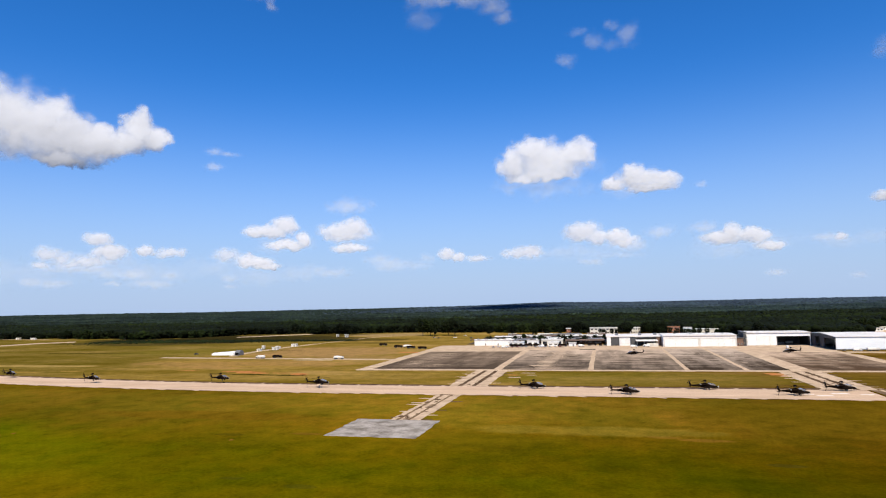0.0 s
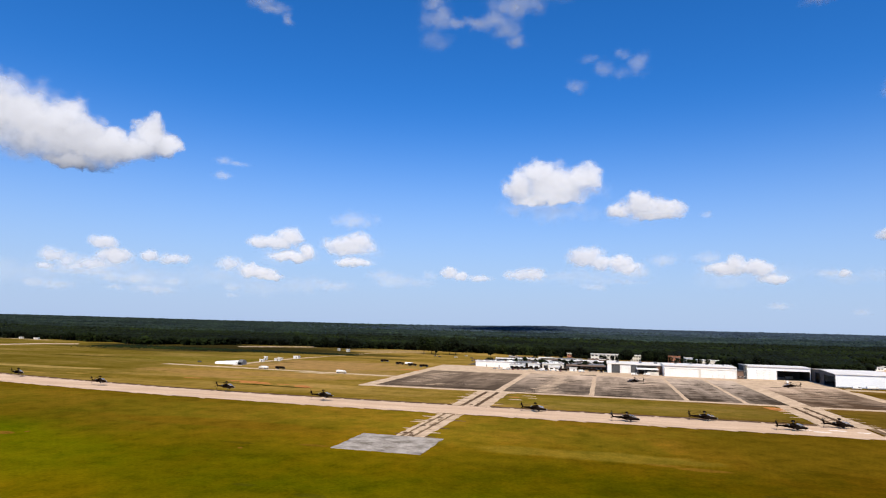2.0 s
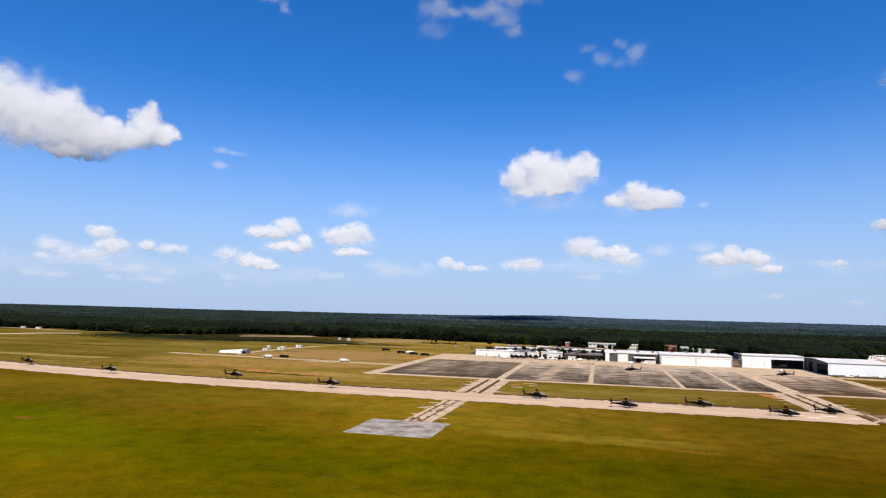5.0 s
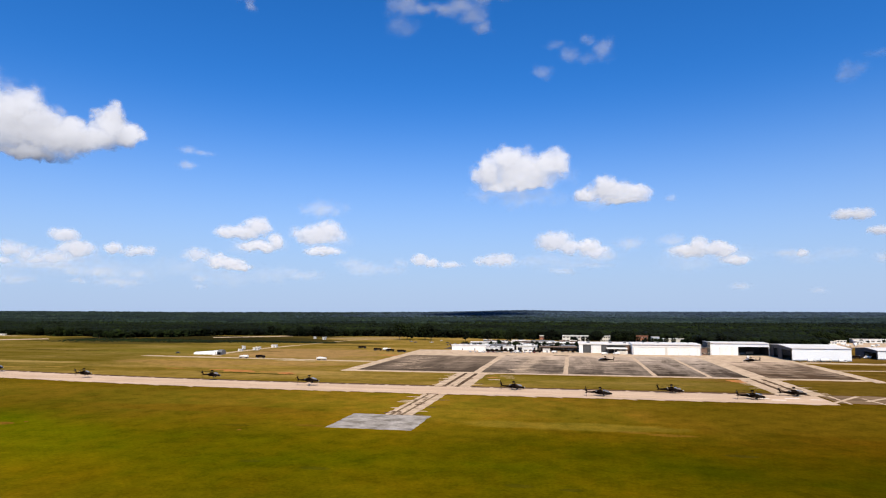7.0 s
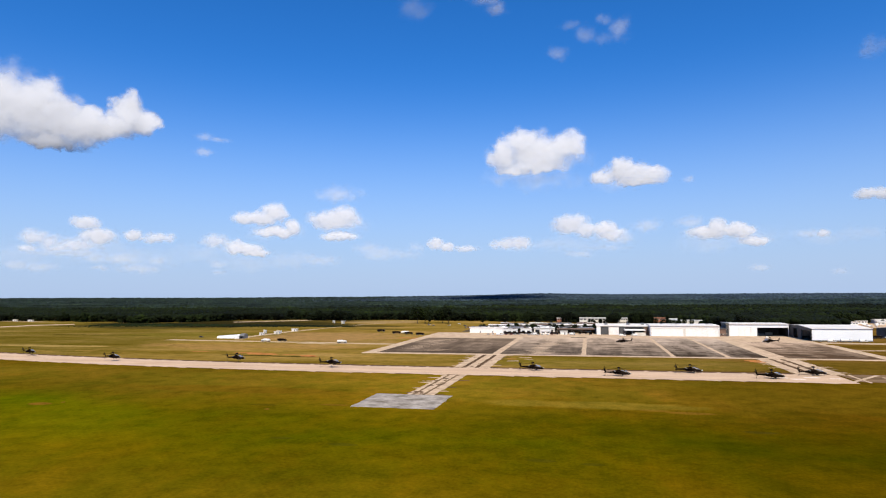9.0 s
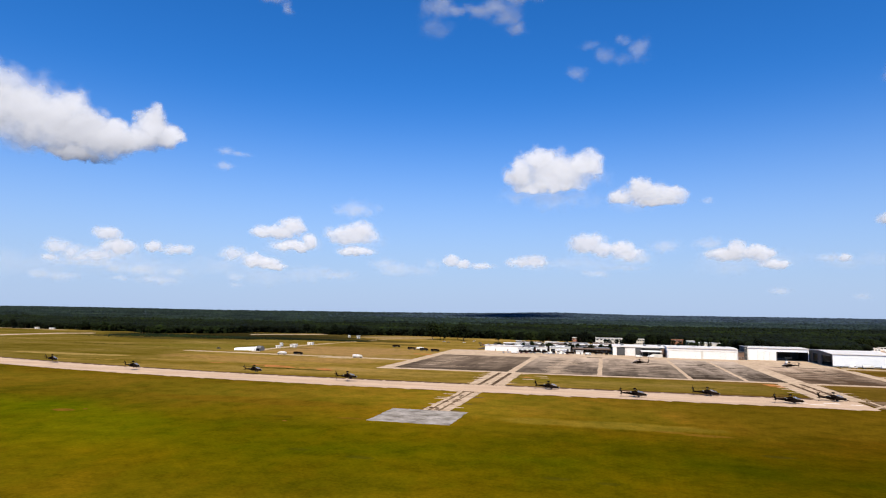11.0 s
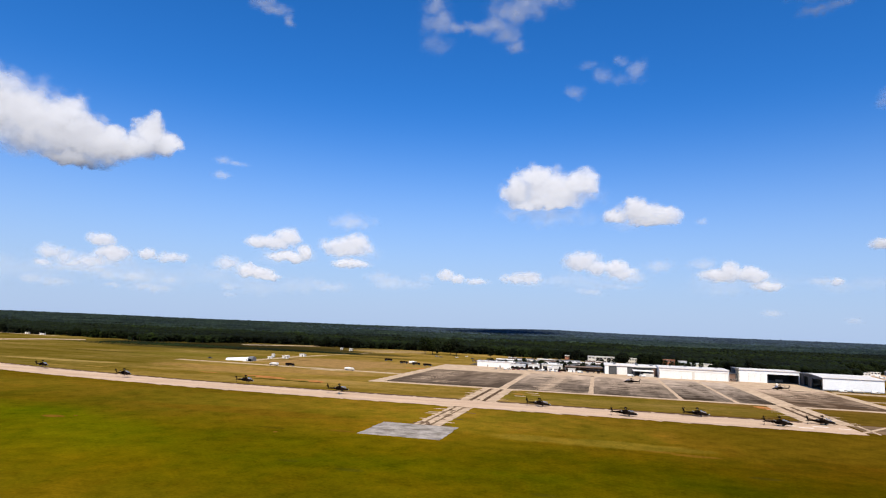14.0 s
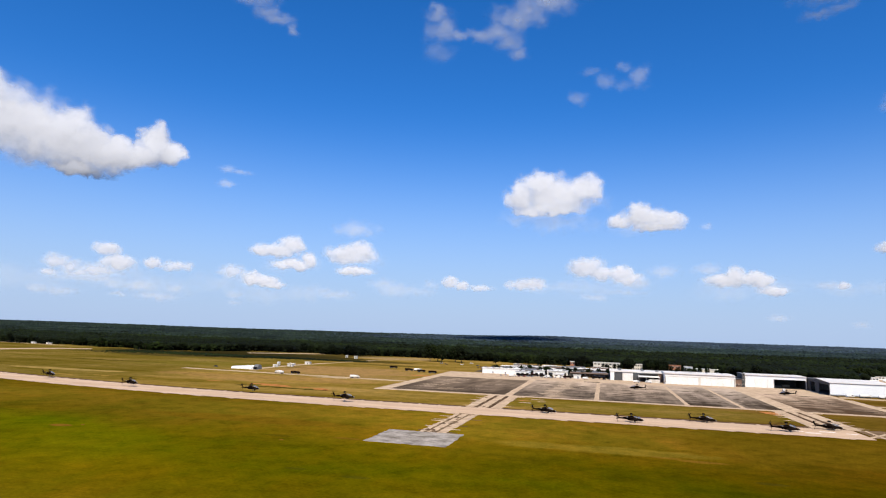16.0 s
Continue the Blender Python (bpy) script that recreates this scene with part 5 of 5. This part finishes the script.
# ---- woods ----
def woods(name, label, count, inside, rmin, rmax, tall, mat, seed, low=0.35):
    rng = np.random.default_rng(seed)
    bv, bf = ICO
    V, F, k = [], [], 0
    while k < count:
        x, y = inside(rng)
        if x is None:
            continue
        r = rng.uniform(rmin, rmax)
        grove = 1 + 0.22 * noise.noise((x * 0.012, y * 0.012, 5))
        z = rise(x, y) + tall * grove * rng.uniform(low, 1.0) - r * 0.6
        q = bv * np.array([r * rng.uniform(.9, 1.5), r * rng.uniform(.9, 1.4), r * rng.uniform(.7, 1.1)]) * rng.uniform(0.82, 1.18, (len(bv), 1))
        V.append(q + np.array([x, y, z]))
        F.append(bf + k * len(bv))
        k += 1
    ob = mesh_from(name, np.concatenate(V), np.concatenate(F), mat, True)
    return tagged(ob, label, "woods", kind="stuff")


def edge_of_woods(x):
    """How far out the trees begin."""
    pts = ((-3000, 880), (-900, 872), (-760, 842), (-690, 815), (-640, 862), (-560, 935), (-475, 956), (-458, 930), (-395, 922), (-378, 948), (-300, 950), (-220, 930), (-60, 900), (20, 862), (97, 856), (134, 770), (150, 735), (258, 725), (272, 860), (340, 905), (400, 930), (3000, 960))
    for (a, p), (b, q) in zip(pts, pts[1:]):
        if a <= x <= b:
            return p + (q - p) * (x - a) / (b - a)
    return 900


def wood_front(rng):
    x = rng.uniform(-1300, 640)
    e = edge_of_woods(x) + 22 * noise.noise((x * 0.02, 0, 0))
    return x, e + 75 * rng.uniform() ** 1.5


def near_woods(rng):
    y = 715 + 860 * rng.uniform() ** 1.4
    x = rng.uniform(-1.35 * y - 100, 0.55 * y + 100)
    e = edge_of_woods(x) + 22 * noise.noise((x * 0.02, 0, 0))
    return (x, y) if y > e else (None, None)


def middle_woods(rng):
    y = 1350 + 1500 * rng.uniform() ** 1.3
    x = rng.uniform(-1.4 * y, 0)
    return (x, y) if x < -330 + 90 * rng.normal() else (None, None)


def hill_woods(rng):
    y = 1560 + 1300 * rng.uniform() ** 1.2
    x = rng.uniform(-700, 0.65 * y)
    return (x, y) if x > -330 + 90 * rng.normal() else (None, None)


def far_woods(rng):
    y = 2300 + 2500 * rng.uniform() ** 1.2
    x = rng.uniform(-1900, 0.65 * y)
    return (x, y) if x > -1050 + 160 * rng.normal() else (None, None)


def west_woods(rng):
    y = 2300 + 2500 * rng.uniform() ** 1.2
    x = rng.uniform(-1.4 * y, -700)
    return (x, y) if x < -1050 + 160 * rng.normal() else (None, None)


def scrub(rng):
    t = rng.uniform()
    x = -715 + 400 * t
    y = 760 - 6 * t + rng.normal() * (18 * (1 - t) + 5)
    return x, y


re = random.Random(88)
for k in range(84):
    x = -1080 + 17.4 * k + re.uniform(-7, 7)
    if -60 < x < 150:
        continue
    y = edge_of_woods(x) + 22 * noise.noise((x * 0.02, 0, 0)) - re.uniform(-2, 9)
    tagged(copy_thing(re.choice(KINDS), pose(x, y, rise(x, y), 0, 0, re.uniform(0, 360)) @ Matrix.Diagonal((re.uniform(0.8, 1.25), re.uniform(0.8, 1.25), re.uniform(0.6, 1.05), 1))), "dark green tree standing before the woods", group="trees along the woods")
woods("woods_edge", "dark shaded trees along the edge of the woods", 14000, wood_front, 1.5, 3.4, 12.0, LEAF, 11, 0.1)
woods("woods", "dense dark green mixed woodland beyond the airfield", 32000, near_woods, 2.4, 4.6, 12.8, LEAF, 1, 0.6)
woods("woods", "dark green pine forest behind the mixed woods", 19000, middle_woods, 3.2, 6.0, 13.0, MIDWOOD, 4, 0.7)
woods("woods", "pine forest on gently rising land, greyed for haze", 13000, hill_woods, 3.2, 6.0, 13.0, HILLWOOD, 7, 0.7)
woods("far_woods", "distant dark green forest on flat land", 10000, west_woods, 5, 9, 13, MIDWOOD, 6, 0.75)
woods("far_woods", "distant forest covering low hills, coloured bluish for haze", 17000, far_woods, 5, 9, 13, HAZED_LEAF, 2, 0.75)
woods("scrub", "dark low scrub along the field's far edge", 3500, scrub, 0.5, 1.3, 1.0, LEAF, 3)


def canopy_height(x, y):
    far = min(1.0, max(0.0, (y - 1500) / 300))
    return rise(x, y) + 8.2 + 2.6 * far + 1.5 * noise.noise((x * 0.012, y * 0.012, 0)) + 1.0 * noise.noise((x * 0.04, y * 0.04, 4))


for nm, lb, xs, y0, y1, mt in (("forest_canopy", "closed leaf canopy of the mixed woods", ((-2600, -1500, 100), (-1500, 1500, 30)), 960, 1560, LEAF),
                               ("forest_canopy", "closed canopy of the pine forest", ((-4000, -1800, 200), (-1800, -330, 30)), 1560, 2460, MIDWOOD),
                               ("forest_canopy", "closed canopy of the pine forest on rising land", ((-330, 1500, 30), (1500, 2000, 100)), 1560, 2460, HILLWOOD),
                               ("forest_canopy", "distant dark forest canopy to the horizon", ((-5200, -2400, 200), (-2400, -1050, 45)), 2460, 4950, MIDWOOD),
                               ("forest_canopy", "distant forest canopy to the horizon, coloured bluish for haze", ((-1050, 1500, 45), (1500, 5200, 200)), 2460, 4950, HAZED_LEAF)):
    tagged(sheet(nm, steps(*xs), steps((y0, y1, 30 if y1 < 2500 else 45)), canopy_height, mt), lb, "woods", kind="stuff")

BRIGHT = worn("bright_concrete", (0.82, 0.74, 0.64), (0.70, 0.61, 0.51), 0.3, 1.5, 0.85, spec=0.0)
for x, y, w, d in ((84, 313, 6.5, 2.4), (80, 317, 4, 1.8), (92, 320, 7, 2.6), (103, 318, 5, 2.0)):
    part("bright_patch", slab(ragged(x, x + w, y, y + d, 1.2, 0.3, int(x)), 0.104, 0.05), BRIGHT, taxiway, "bright patch on the concrete")


# ---- clouds ----
def cloud(lobes, label, dist=4400.0, kind="", flat=False):
    """A cumulus: its lobes as azimuth, elevation, half sizes in degrees and thickness from 0 to 1, far out over the land."""
    a0 = sum(q[0] for q in lobes) / len(lobes)
    e0 = sum(q[1] for q in lobes) / len(lobes)
    k = dist * math.pi / 180
    ls = [((q[0] - a0) * k * math.cos(radians(q[1])), (q[1] - e0) * k, q[2] * k, q[3] * k, q[4]) for q in lobes]
    x0, x1 = min(q[0] - 1.5 * q[2] for q in ls), max(q[0] + 1.5 * q[2] for q in ls)
    y0, y1 = min(q[1] - 1.5 * q[3] for q in ls), max(q[1] + 1.5 * q[3] for q in ls)
    n = 14 + int(min(120, (x1 - x0) / 9))
    m = 12 + int(min(80, (y1 - y0) / 9))
    X, Y = np.linspace(x0, x1, n), np.linspace(y0, y1, m)
    size = max(q[3] for q in ls)
    den = np.zeros((m, n))
    rel = np.zeros((m, n))
    body = np.zeros((m, n))
    for j, y in enumerate(Y):
        for i, x in enumerate(X):
            sx, sy = x / size, y / size
            w1 = noise.fractal((sx * 1.1 + a0, sy * 1.1, e0), 0.7, 2.1, 5)
            w2 = noise.fractal((sx * 1.1, sy * 1.1 + a0, e0 + 7), 0.7, 2.1, 5)
            w3 = noise.fractal((sx * 3.1 + e0, sy * 3.1, a0), 0.7, 2.1, 3)
            px, py = x + size * (0.20 * w1 + 0.07 * w3), y + size * (0.20 * w2 - 0.07 * w3)
            d, h, share, total = -1.0, 0.0, 0.0, 0.0
            for cx, cy, rx, ry, th in ls:
                q = (py - cy) / ry
                if q < 0:
                    q *= 1.15
                g = 1.22 - math.hypot((px - cx) / rx, q)
                d = max(d, g)
                w = math.exp(6 * max(-3.0, g))
                share, total = share + w * th, total + w
                s = 2.1 - ((x - cx) / rx) ** 2 - ((y - cy) / ry) ** 2
                if s > 0:
                    h += (s * min(rx, ry) ** 0.5) ** 3
            thickness = body[j, i] = share / total
            den[j, i] = d + (0.24 - 0.1 * min(1.0, max(0.0, (thickness - 0.5) / 0.3))) * noise.fractal((sx * 1.4 + 3, sy * 1.8, a0), 0.9, 2.1, 5)
            rel[j, i] = math.sqrt(h ** (1 / 3) / size ** 0.5) * (1 + 0.06 * noise.fractal((sx * 1.6, sy * 1.6, e0 + a0), 0.9, 2.1, 3))
    idx = -np.ones((2, m, n), dtype=int)
    verts, fade, thick = [], [], []
    keep = den > -0.1
    for j in range(m):
        for i in range(n):
            if keep[j, i]:
                d = max(0.0, den[j, i] + 0.1)
                h = size * 0.15 * rel[j, i]
                for side, hh in ((0, -h), (1, 0.4 * h)):
                    idx[side, j, i] = len(verts)
                    verts.append((X[i], hh, Y[j]))
                    fade.append(min(1.0, d / min(1.9, max(1.0, 1.9 - 4.5 * (body[j, i] - 0.5)))))
                    thick.append(body[j, i])
    faces = []
    for side in (0, 1):
        g = idx[side]
        for j in range(m - 1):
            for i in range(n - 1):
                q = (g[j, i], g[j, i + 1], g[j + 1, i + 1], g[j + 1, i])
                if min(q) >= 0:
                    faces.append(q if side == 0 else q[::-1])
    if not faces:
        return None
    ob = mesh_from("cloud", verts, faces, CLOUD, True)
    at = ob.data.attributes.new("fade", "FLOAT", "POINT")
    at.data.foreach_set("value", np.array(fade, dtype=np.float32))
    at = ob.data.attributes.new("thick", "FLOAT", "POINT")
    at.data.foreach_set("value", np.array(thick, dtype=np.float32))
    a, e = radians(a0), radians(e0)
    ob.matrix_basis = Matrix.Translation((-8 + dist * math.cos(e) * math.sin(a), -15 + dist * math.cos(e) * math.cos(a), 44 + dist * math.sin(e))) @ pose(0, 0, 0, -90 if flat else e0, 0, -a0)
    return tagged(ob, label, "cloud", "" if kind else "clouds in the sky", kind=kind)


cloud([(-52.91, 15.79, 2.41, 2.97, 0.95), (-51.24, 14.94, 2.51, 3.05, 0.95), (-49.52, 14.43, 2.55, 2.95, 0.95), (-47.74, 14.31, 2.58, 2.65, 0.95), (-46.07, 13.88, 2.44, 2.25, 0.95), (-44.52, 13.48, 2.26, 1.72, 0.95), (-42.94, 13.33, 2.08, 1.36, 0.95), (-47.05, 15.34, 1.74, 1.56, 0.95), (-45.33, 14.58, 1.65, 1.5, 0.95), (-43.64, 14.04, 1.45, 1.15, 0.95), (-41.32, 13.65, 1.51, 1.18, 0.95), (-40.64, 14.85, 1.08, 1.67, 0.95), (-39.44, 14.0, 1.56, 1.0, 0.95), (-38.57, 13.81, 0.79, 0.65, 0.95), (-45.82, 12.19, 2.29, 0.76, 0.95), (-44.28, 15.68, 0.86, 0.69, 0.34)], "large bright white cumulus cloud with grey base")
cloud([(-34.54, 13.48, 1.01, 0.45, 0.34), (-33.38, 13.33, 1.17, 0.3, 0.31), (-34.51, 12.2, 0.94, 0.46, 0.34)], "thin wispy white cloud fading into blue sky")
cloud([(-4.46, 12.59, 3.98, 1.88, 0.95), (-5.74, 13.6, 1.83, 1.21, 0.95), (-1.89, 13.13, 1.79, 1.48, 0.95), (-7.43, 12.49, 1.57, 1.56, 0.95), (-6.98, 11.11, 1.68, 0.9, 0.9), (-4.59, 11.39, 2.89, 0.95, 0.9), (-4.25, 10.05, 4.04, 1.14, 0.27), (-7.87, 10.47, 1.97, 0.98, 0.27)], "large bright white cumulus cloud with grey base")
cloud([(3.51, 10.49, 2.25, 1.03, 0.93), (3.13, 11.0, 1.26, 0.87, 0.93), (1.3, 10.17, 1.12, 0.66, 0.9), (5.41, 10.22, 1.53, 0.8, 0.9), (4.45, 9.69, 2.23, 0.49, 0.9), (8.55, 9.61, 0.79, 0.38, 0.34)], "large bright white cumulus cloud with grey base")
cloud([(-46.68, 4.55, 1.2, 0.72, 0.61), (-47.2, 3.66, 0.79, 0.33, 0.61), (-45.75, 4.23, 1.19, 0.7, 0.57), (-43.31, 5.81, 1.08, 0.59, 0.74), (-42.41, 4.76, 1.41, 0.75, 0.8), (-44.04, 4.03, 1.96, 0.74, 0.63), (-45.17, 3.72, 1.57, 0.64, 0.57), (-44.59, 3.34, 3.67, 0.36, 0.4), (-39.84, 4.9, 0.83, 0.56, 0.7), (-37.92, 4.82, 1.43, 0.52, 0.66), (-47.87, 2.35, 1.13, 0.41, 0.34), (-46.06, 2.25, 1.48, 0.49, 0.36), (-42.64, 2.98, 0.95, 0.44, 0.36), (-42.34, 2.22, 0.89, 0.29, 0.34), (-40.62, 2.93, 1.65, 0.59, 0.38), (-39.35, 2.16, 2.02, 0.52, 0.4), (-37.96, 2.88, 0.97, 0.38, 0.34)], "bank of small hazy white clouds low in the sky")
cloud([(-33.45, 4.6, 1.32, 0.75, 0.62), (-31.2, 4.0, 1.72, 0.6, 0.88), (-31.82, 4.19, 0.83, 0.65, 0.88), (-30.15, 3.67, 1.26, 0.33, 0.85), (-33.19, 2.65, 0.89, 0.39, 0.24), (-33.18, 1.91, 0.74, 0.31, 0.2)], "small white cumulus cloud with flat base")
cloud([(-29.71, 6.77, 2.11, 0.71, 0.85), (-28.51, 7.15, 1.23, 0.94, 0.88), (-31.15, 6.58, 1.04, 0.49, 0.8), (-28.34, 5.5, 1.87, 0.55, 0.9), (-26.92, 5.98, 0.76, 0.78, 0.9)], "small white cumulus cloud with flat base")
cloud([(-22.92, 9.0, 2.34, 0.98, 0.41)], "thin wispy white cloud fading into blue sky")
cloud([(-23.27, 6.64, 2.34, 0.96, 0.82), (-22.25, 7.17, 1.29, 0.85, 0.85), (-24.28, 6.73, 1.22, 0.67, 0.8), (-22.75, 5.21, 1.84, 0.45, 0.8)], "small white cumulus cloud with flat base")
cloud([(-25.51, 3.35, 0.96, 0.33, 0.27), (-24.26, 3.0, 2.01, 0.57, 0.29)], "thin wispy white cloud fading into blue sky")
cloud([(-20.19, 4.14, 1.64, 0.66, 0.33), (-19.16, 3.78, 2.06, 0.66, 0.33)], "thin wispy white cloud fading into blue sky")
cloud([(-15.78, 4.13, 1.0, 0.58, 0.27), (-13.95, 4.49, 0.92, 0.57, 0.75), (-12.91, 4.22, 0.69, 0.52, 0.72), (-11.08, 4.05, 1.32, 0.34, 0.62)], "small white cumulus cloud with flat base")
cloud([(-7.44, 4.42, 1.7, 0.57, 0.66), (-6.31, 4.5, 1.24, 0.63, 0.72)], "small white cumulus cloud with flat base")
cloud([(-1.54, 6.09, 1.81, 1.01, 0.8), (-0.3, 5.54, 1.3, 0.78, 0.75), (1.33, 5.59, 1.39, 0.72, 0.88), (2.15, 5.06, 1.44, 0.66, 0.8), (2.96, 4.84, 1.15, 0.64, 0.41), (1.63, 3.87, 2.33, 0.32, 0.23), (-0.85, 3.42, 1.35, 0.41, 0.33)], "small white cumulus cloud with flat base")
cloud([(5.04, 5.76, 1.65, 0.71, 0.38)], "thin wispy white cloud fading into blue sky")
cloud([(8.7, 5.89, 1.43, 0.7, 0.37), (9.83, 5.01, 1.74, 0.69, 0.9), (10.64, 5.36, 0.86, 0.79, 0.9), (12.02, 5.15, 1.36, 0.62, 0.86), (12.65, 4.93, 0.97, 0.67, 0.84), (13.5, 4.09, 1.23, 0.46, 0.78)], "small white cumulus cloud with flat base")
cloud([(17.31, 4.54, 1.36, 0.43, 0.41), (18.27, 4.49, 0.67, 0.39, 0.68)], "small white cumulus cloud with flat base")
cloud([(13.79, 1.9, 1.05, 0.37, 0.39)], "thin wispy white cloud fading into blue sky")
cloud([(19.38, 1.48, 0.82, 0.35, 0.23)], "thin wispy white cloud fading into blue sky")
cloud([(21.42, 7.31, 1.05, 0.48, 0.8), (22.41, 7.24, 0.87, 0.52, 0.8)], "small white cumulus cloud with flat base")
cloud([(23.51, 5.95, 0.85, 0.42, 0.7), (24.72, 5.74, 0.97, 0.42, 0.7)], "small white cumulus cloud with flat base")
cloud([(23.75, 3.92, 1.0, 0.61, 0.41), (24.91, 3.7, 1.4, 0.6, 0.41)], "small white cumulus cloud with flat base")
cloud([(22.2, 17.93, 1.04, 0.79, 0.14), (22.82, 18.21, 0.91, 0.59, 0.11), (24.28, 19.0, 1.21, 0.44, 0.11)], "thin wispy white cloud fading into blue sky")
cloud([(-31.09, 26.52, 1.44, 0.69, 0.4), (-32.14, 26.97, 1.55, 0.74, 0.4), (-29.75, 25.83, 0.55, 0.82, 0.36), (-33.23, 27.91, 2.22, 1.12, 0.4)], "ragged white cloud high in the blue sky")
cloud([(-15.62, 27.06, 1.68, 1.57, 0.42), (-15.96, 28.41, 1.4, 0.95, 0.41), (-15.8, 25.2, 1.69, 1.11, 0.22), (-13.67, 26.53, 1.42, 0.73, 0.4), (-11.75, 26.62, 1.94, 0.85, 0.42), (-10.01, 26.91, 1.67, 1.09, 0.44), (-8.52, 28.0, 2.66, 1.42, 0.49), (-6.9, 28.51, 2.51, 1.53, 0.49), (-5.3, 29.44, 3.22, 1.62, 0.49), (-8.89, 26.08, 1.67, 1.22, 0.44), (-8.0, 25.15, 1.16, 0.8, 0.42)], "ragged white cloud high in the blue sky")
cloud([(-2.39, 21.24, 1.01, 0.77, 0.31), (-1.22, 23.36, 0.91, 0.52, 0.18), (0.18, 22.45, 1.13, 0.82, 0.22), (1.85, 23.41, 0.74, 0.52, 0.18), (3.21, 22.53, 1.18, 1.25, 0.24), (1.6, 22.03, 1.05, 0.67, 0.14)], "thin wispy white cloud fading into blue sky")
cloud([(17.66, 25.34, 1.46, 0.58, 0.4), (19.25, 25.48, 1.32, 0.57, 0.37), (18.11, 26.76, 2.65, 1.24, 0.4)], "ragged white cloud high in the blue sky")
cloud([(22.03, 18.44, 0.77, 0.65, 0.14), (21.79, 17.82, 0.55, 0.59, 0.14)], "thin wispy white cloud fading into blue sky")

# thin veils of vapour low over the horizon and round the small cumulus
for az, el, w, h, q in ((-46.0, 3.3, 8.5, 1.9, 0.11), (-36.5, 3.2, 7.0, 1.6, 0.10), (-28.5, 5.6, 3.2, 1.4, 0.12), (-29.0, 2.8, 5.0, 1.3, 0.12), (-22.4, 5.9, 2.6, 1.6, 0.12), (-18.0, 3.4, 3.2, 0.7, 0.14), (0.3, 4.4, 5.0, 1.6, 0.13), (11.5, 4.2, 5.2, 1.5, 0.13), (-5.0, 4.2, 3.2, 0.8, 0.14), (-4.0, 11.6, 4.6, 2.2, 0.14), (3.6, 9.8, 3.8, 1.3, 0.14), (19.5, 4.2, 3.4, 0.9, 0.12)):
    cloud([(az - 0.35 * w, el - 0.1 * h, 0.6 * w, 0.8 * h, 1.3 * q), (az + 0.3 * w, el + 0.15 * h, 0.65 * w, 0.75 * h, 1.3 * q)], "faint veil of haze cloud in the blue sky", 4150.0, "stuff")

# the broad cumulus overhead whose shadow lies on the far hill
cloud([(-0.6, 40.0, 7.5, 9.0, 0.95), (-1.6, 48.0, 6.0, 7.0, 0.95), (1.4, 33.0, 6.0, 7.0, 0.95)], "large bright white cumulus cloud with grey base", 2394.0, "", True)
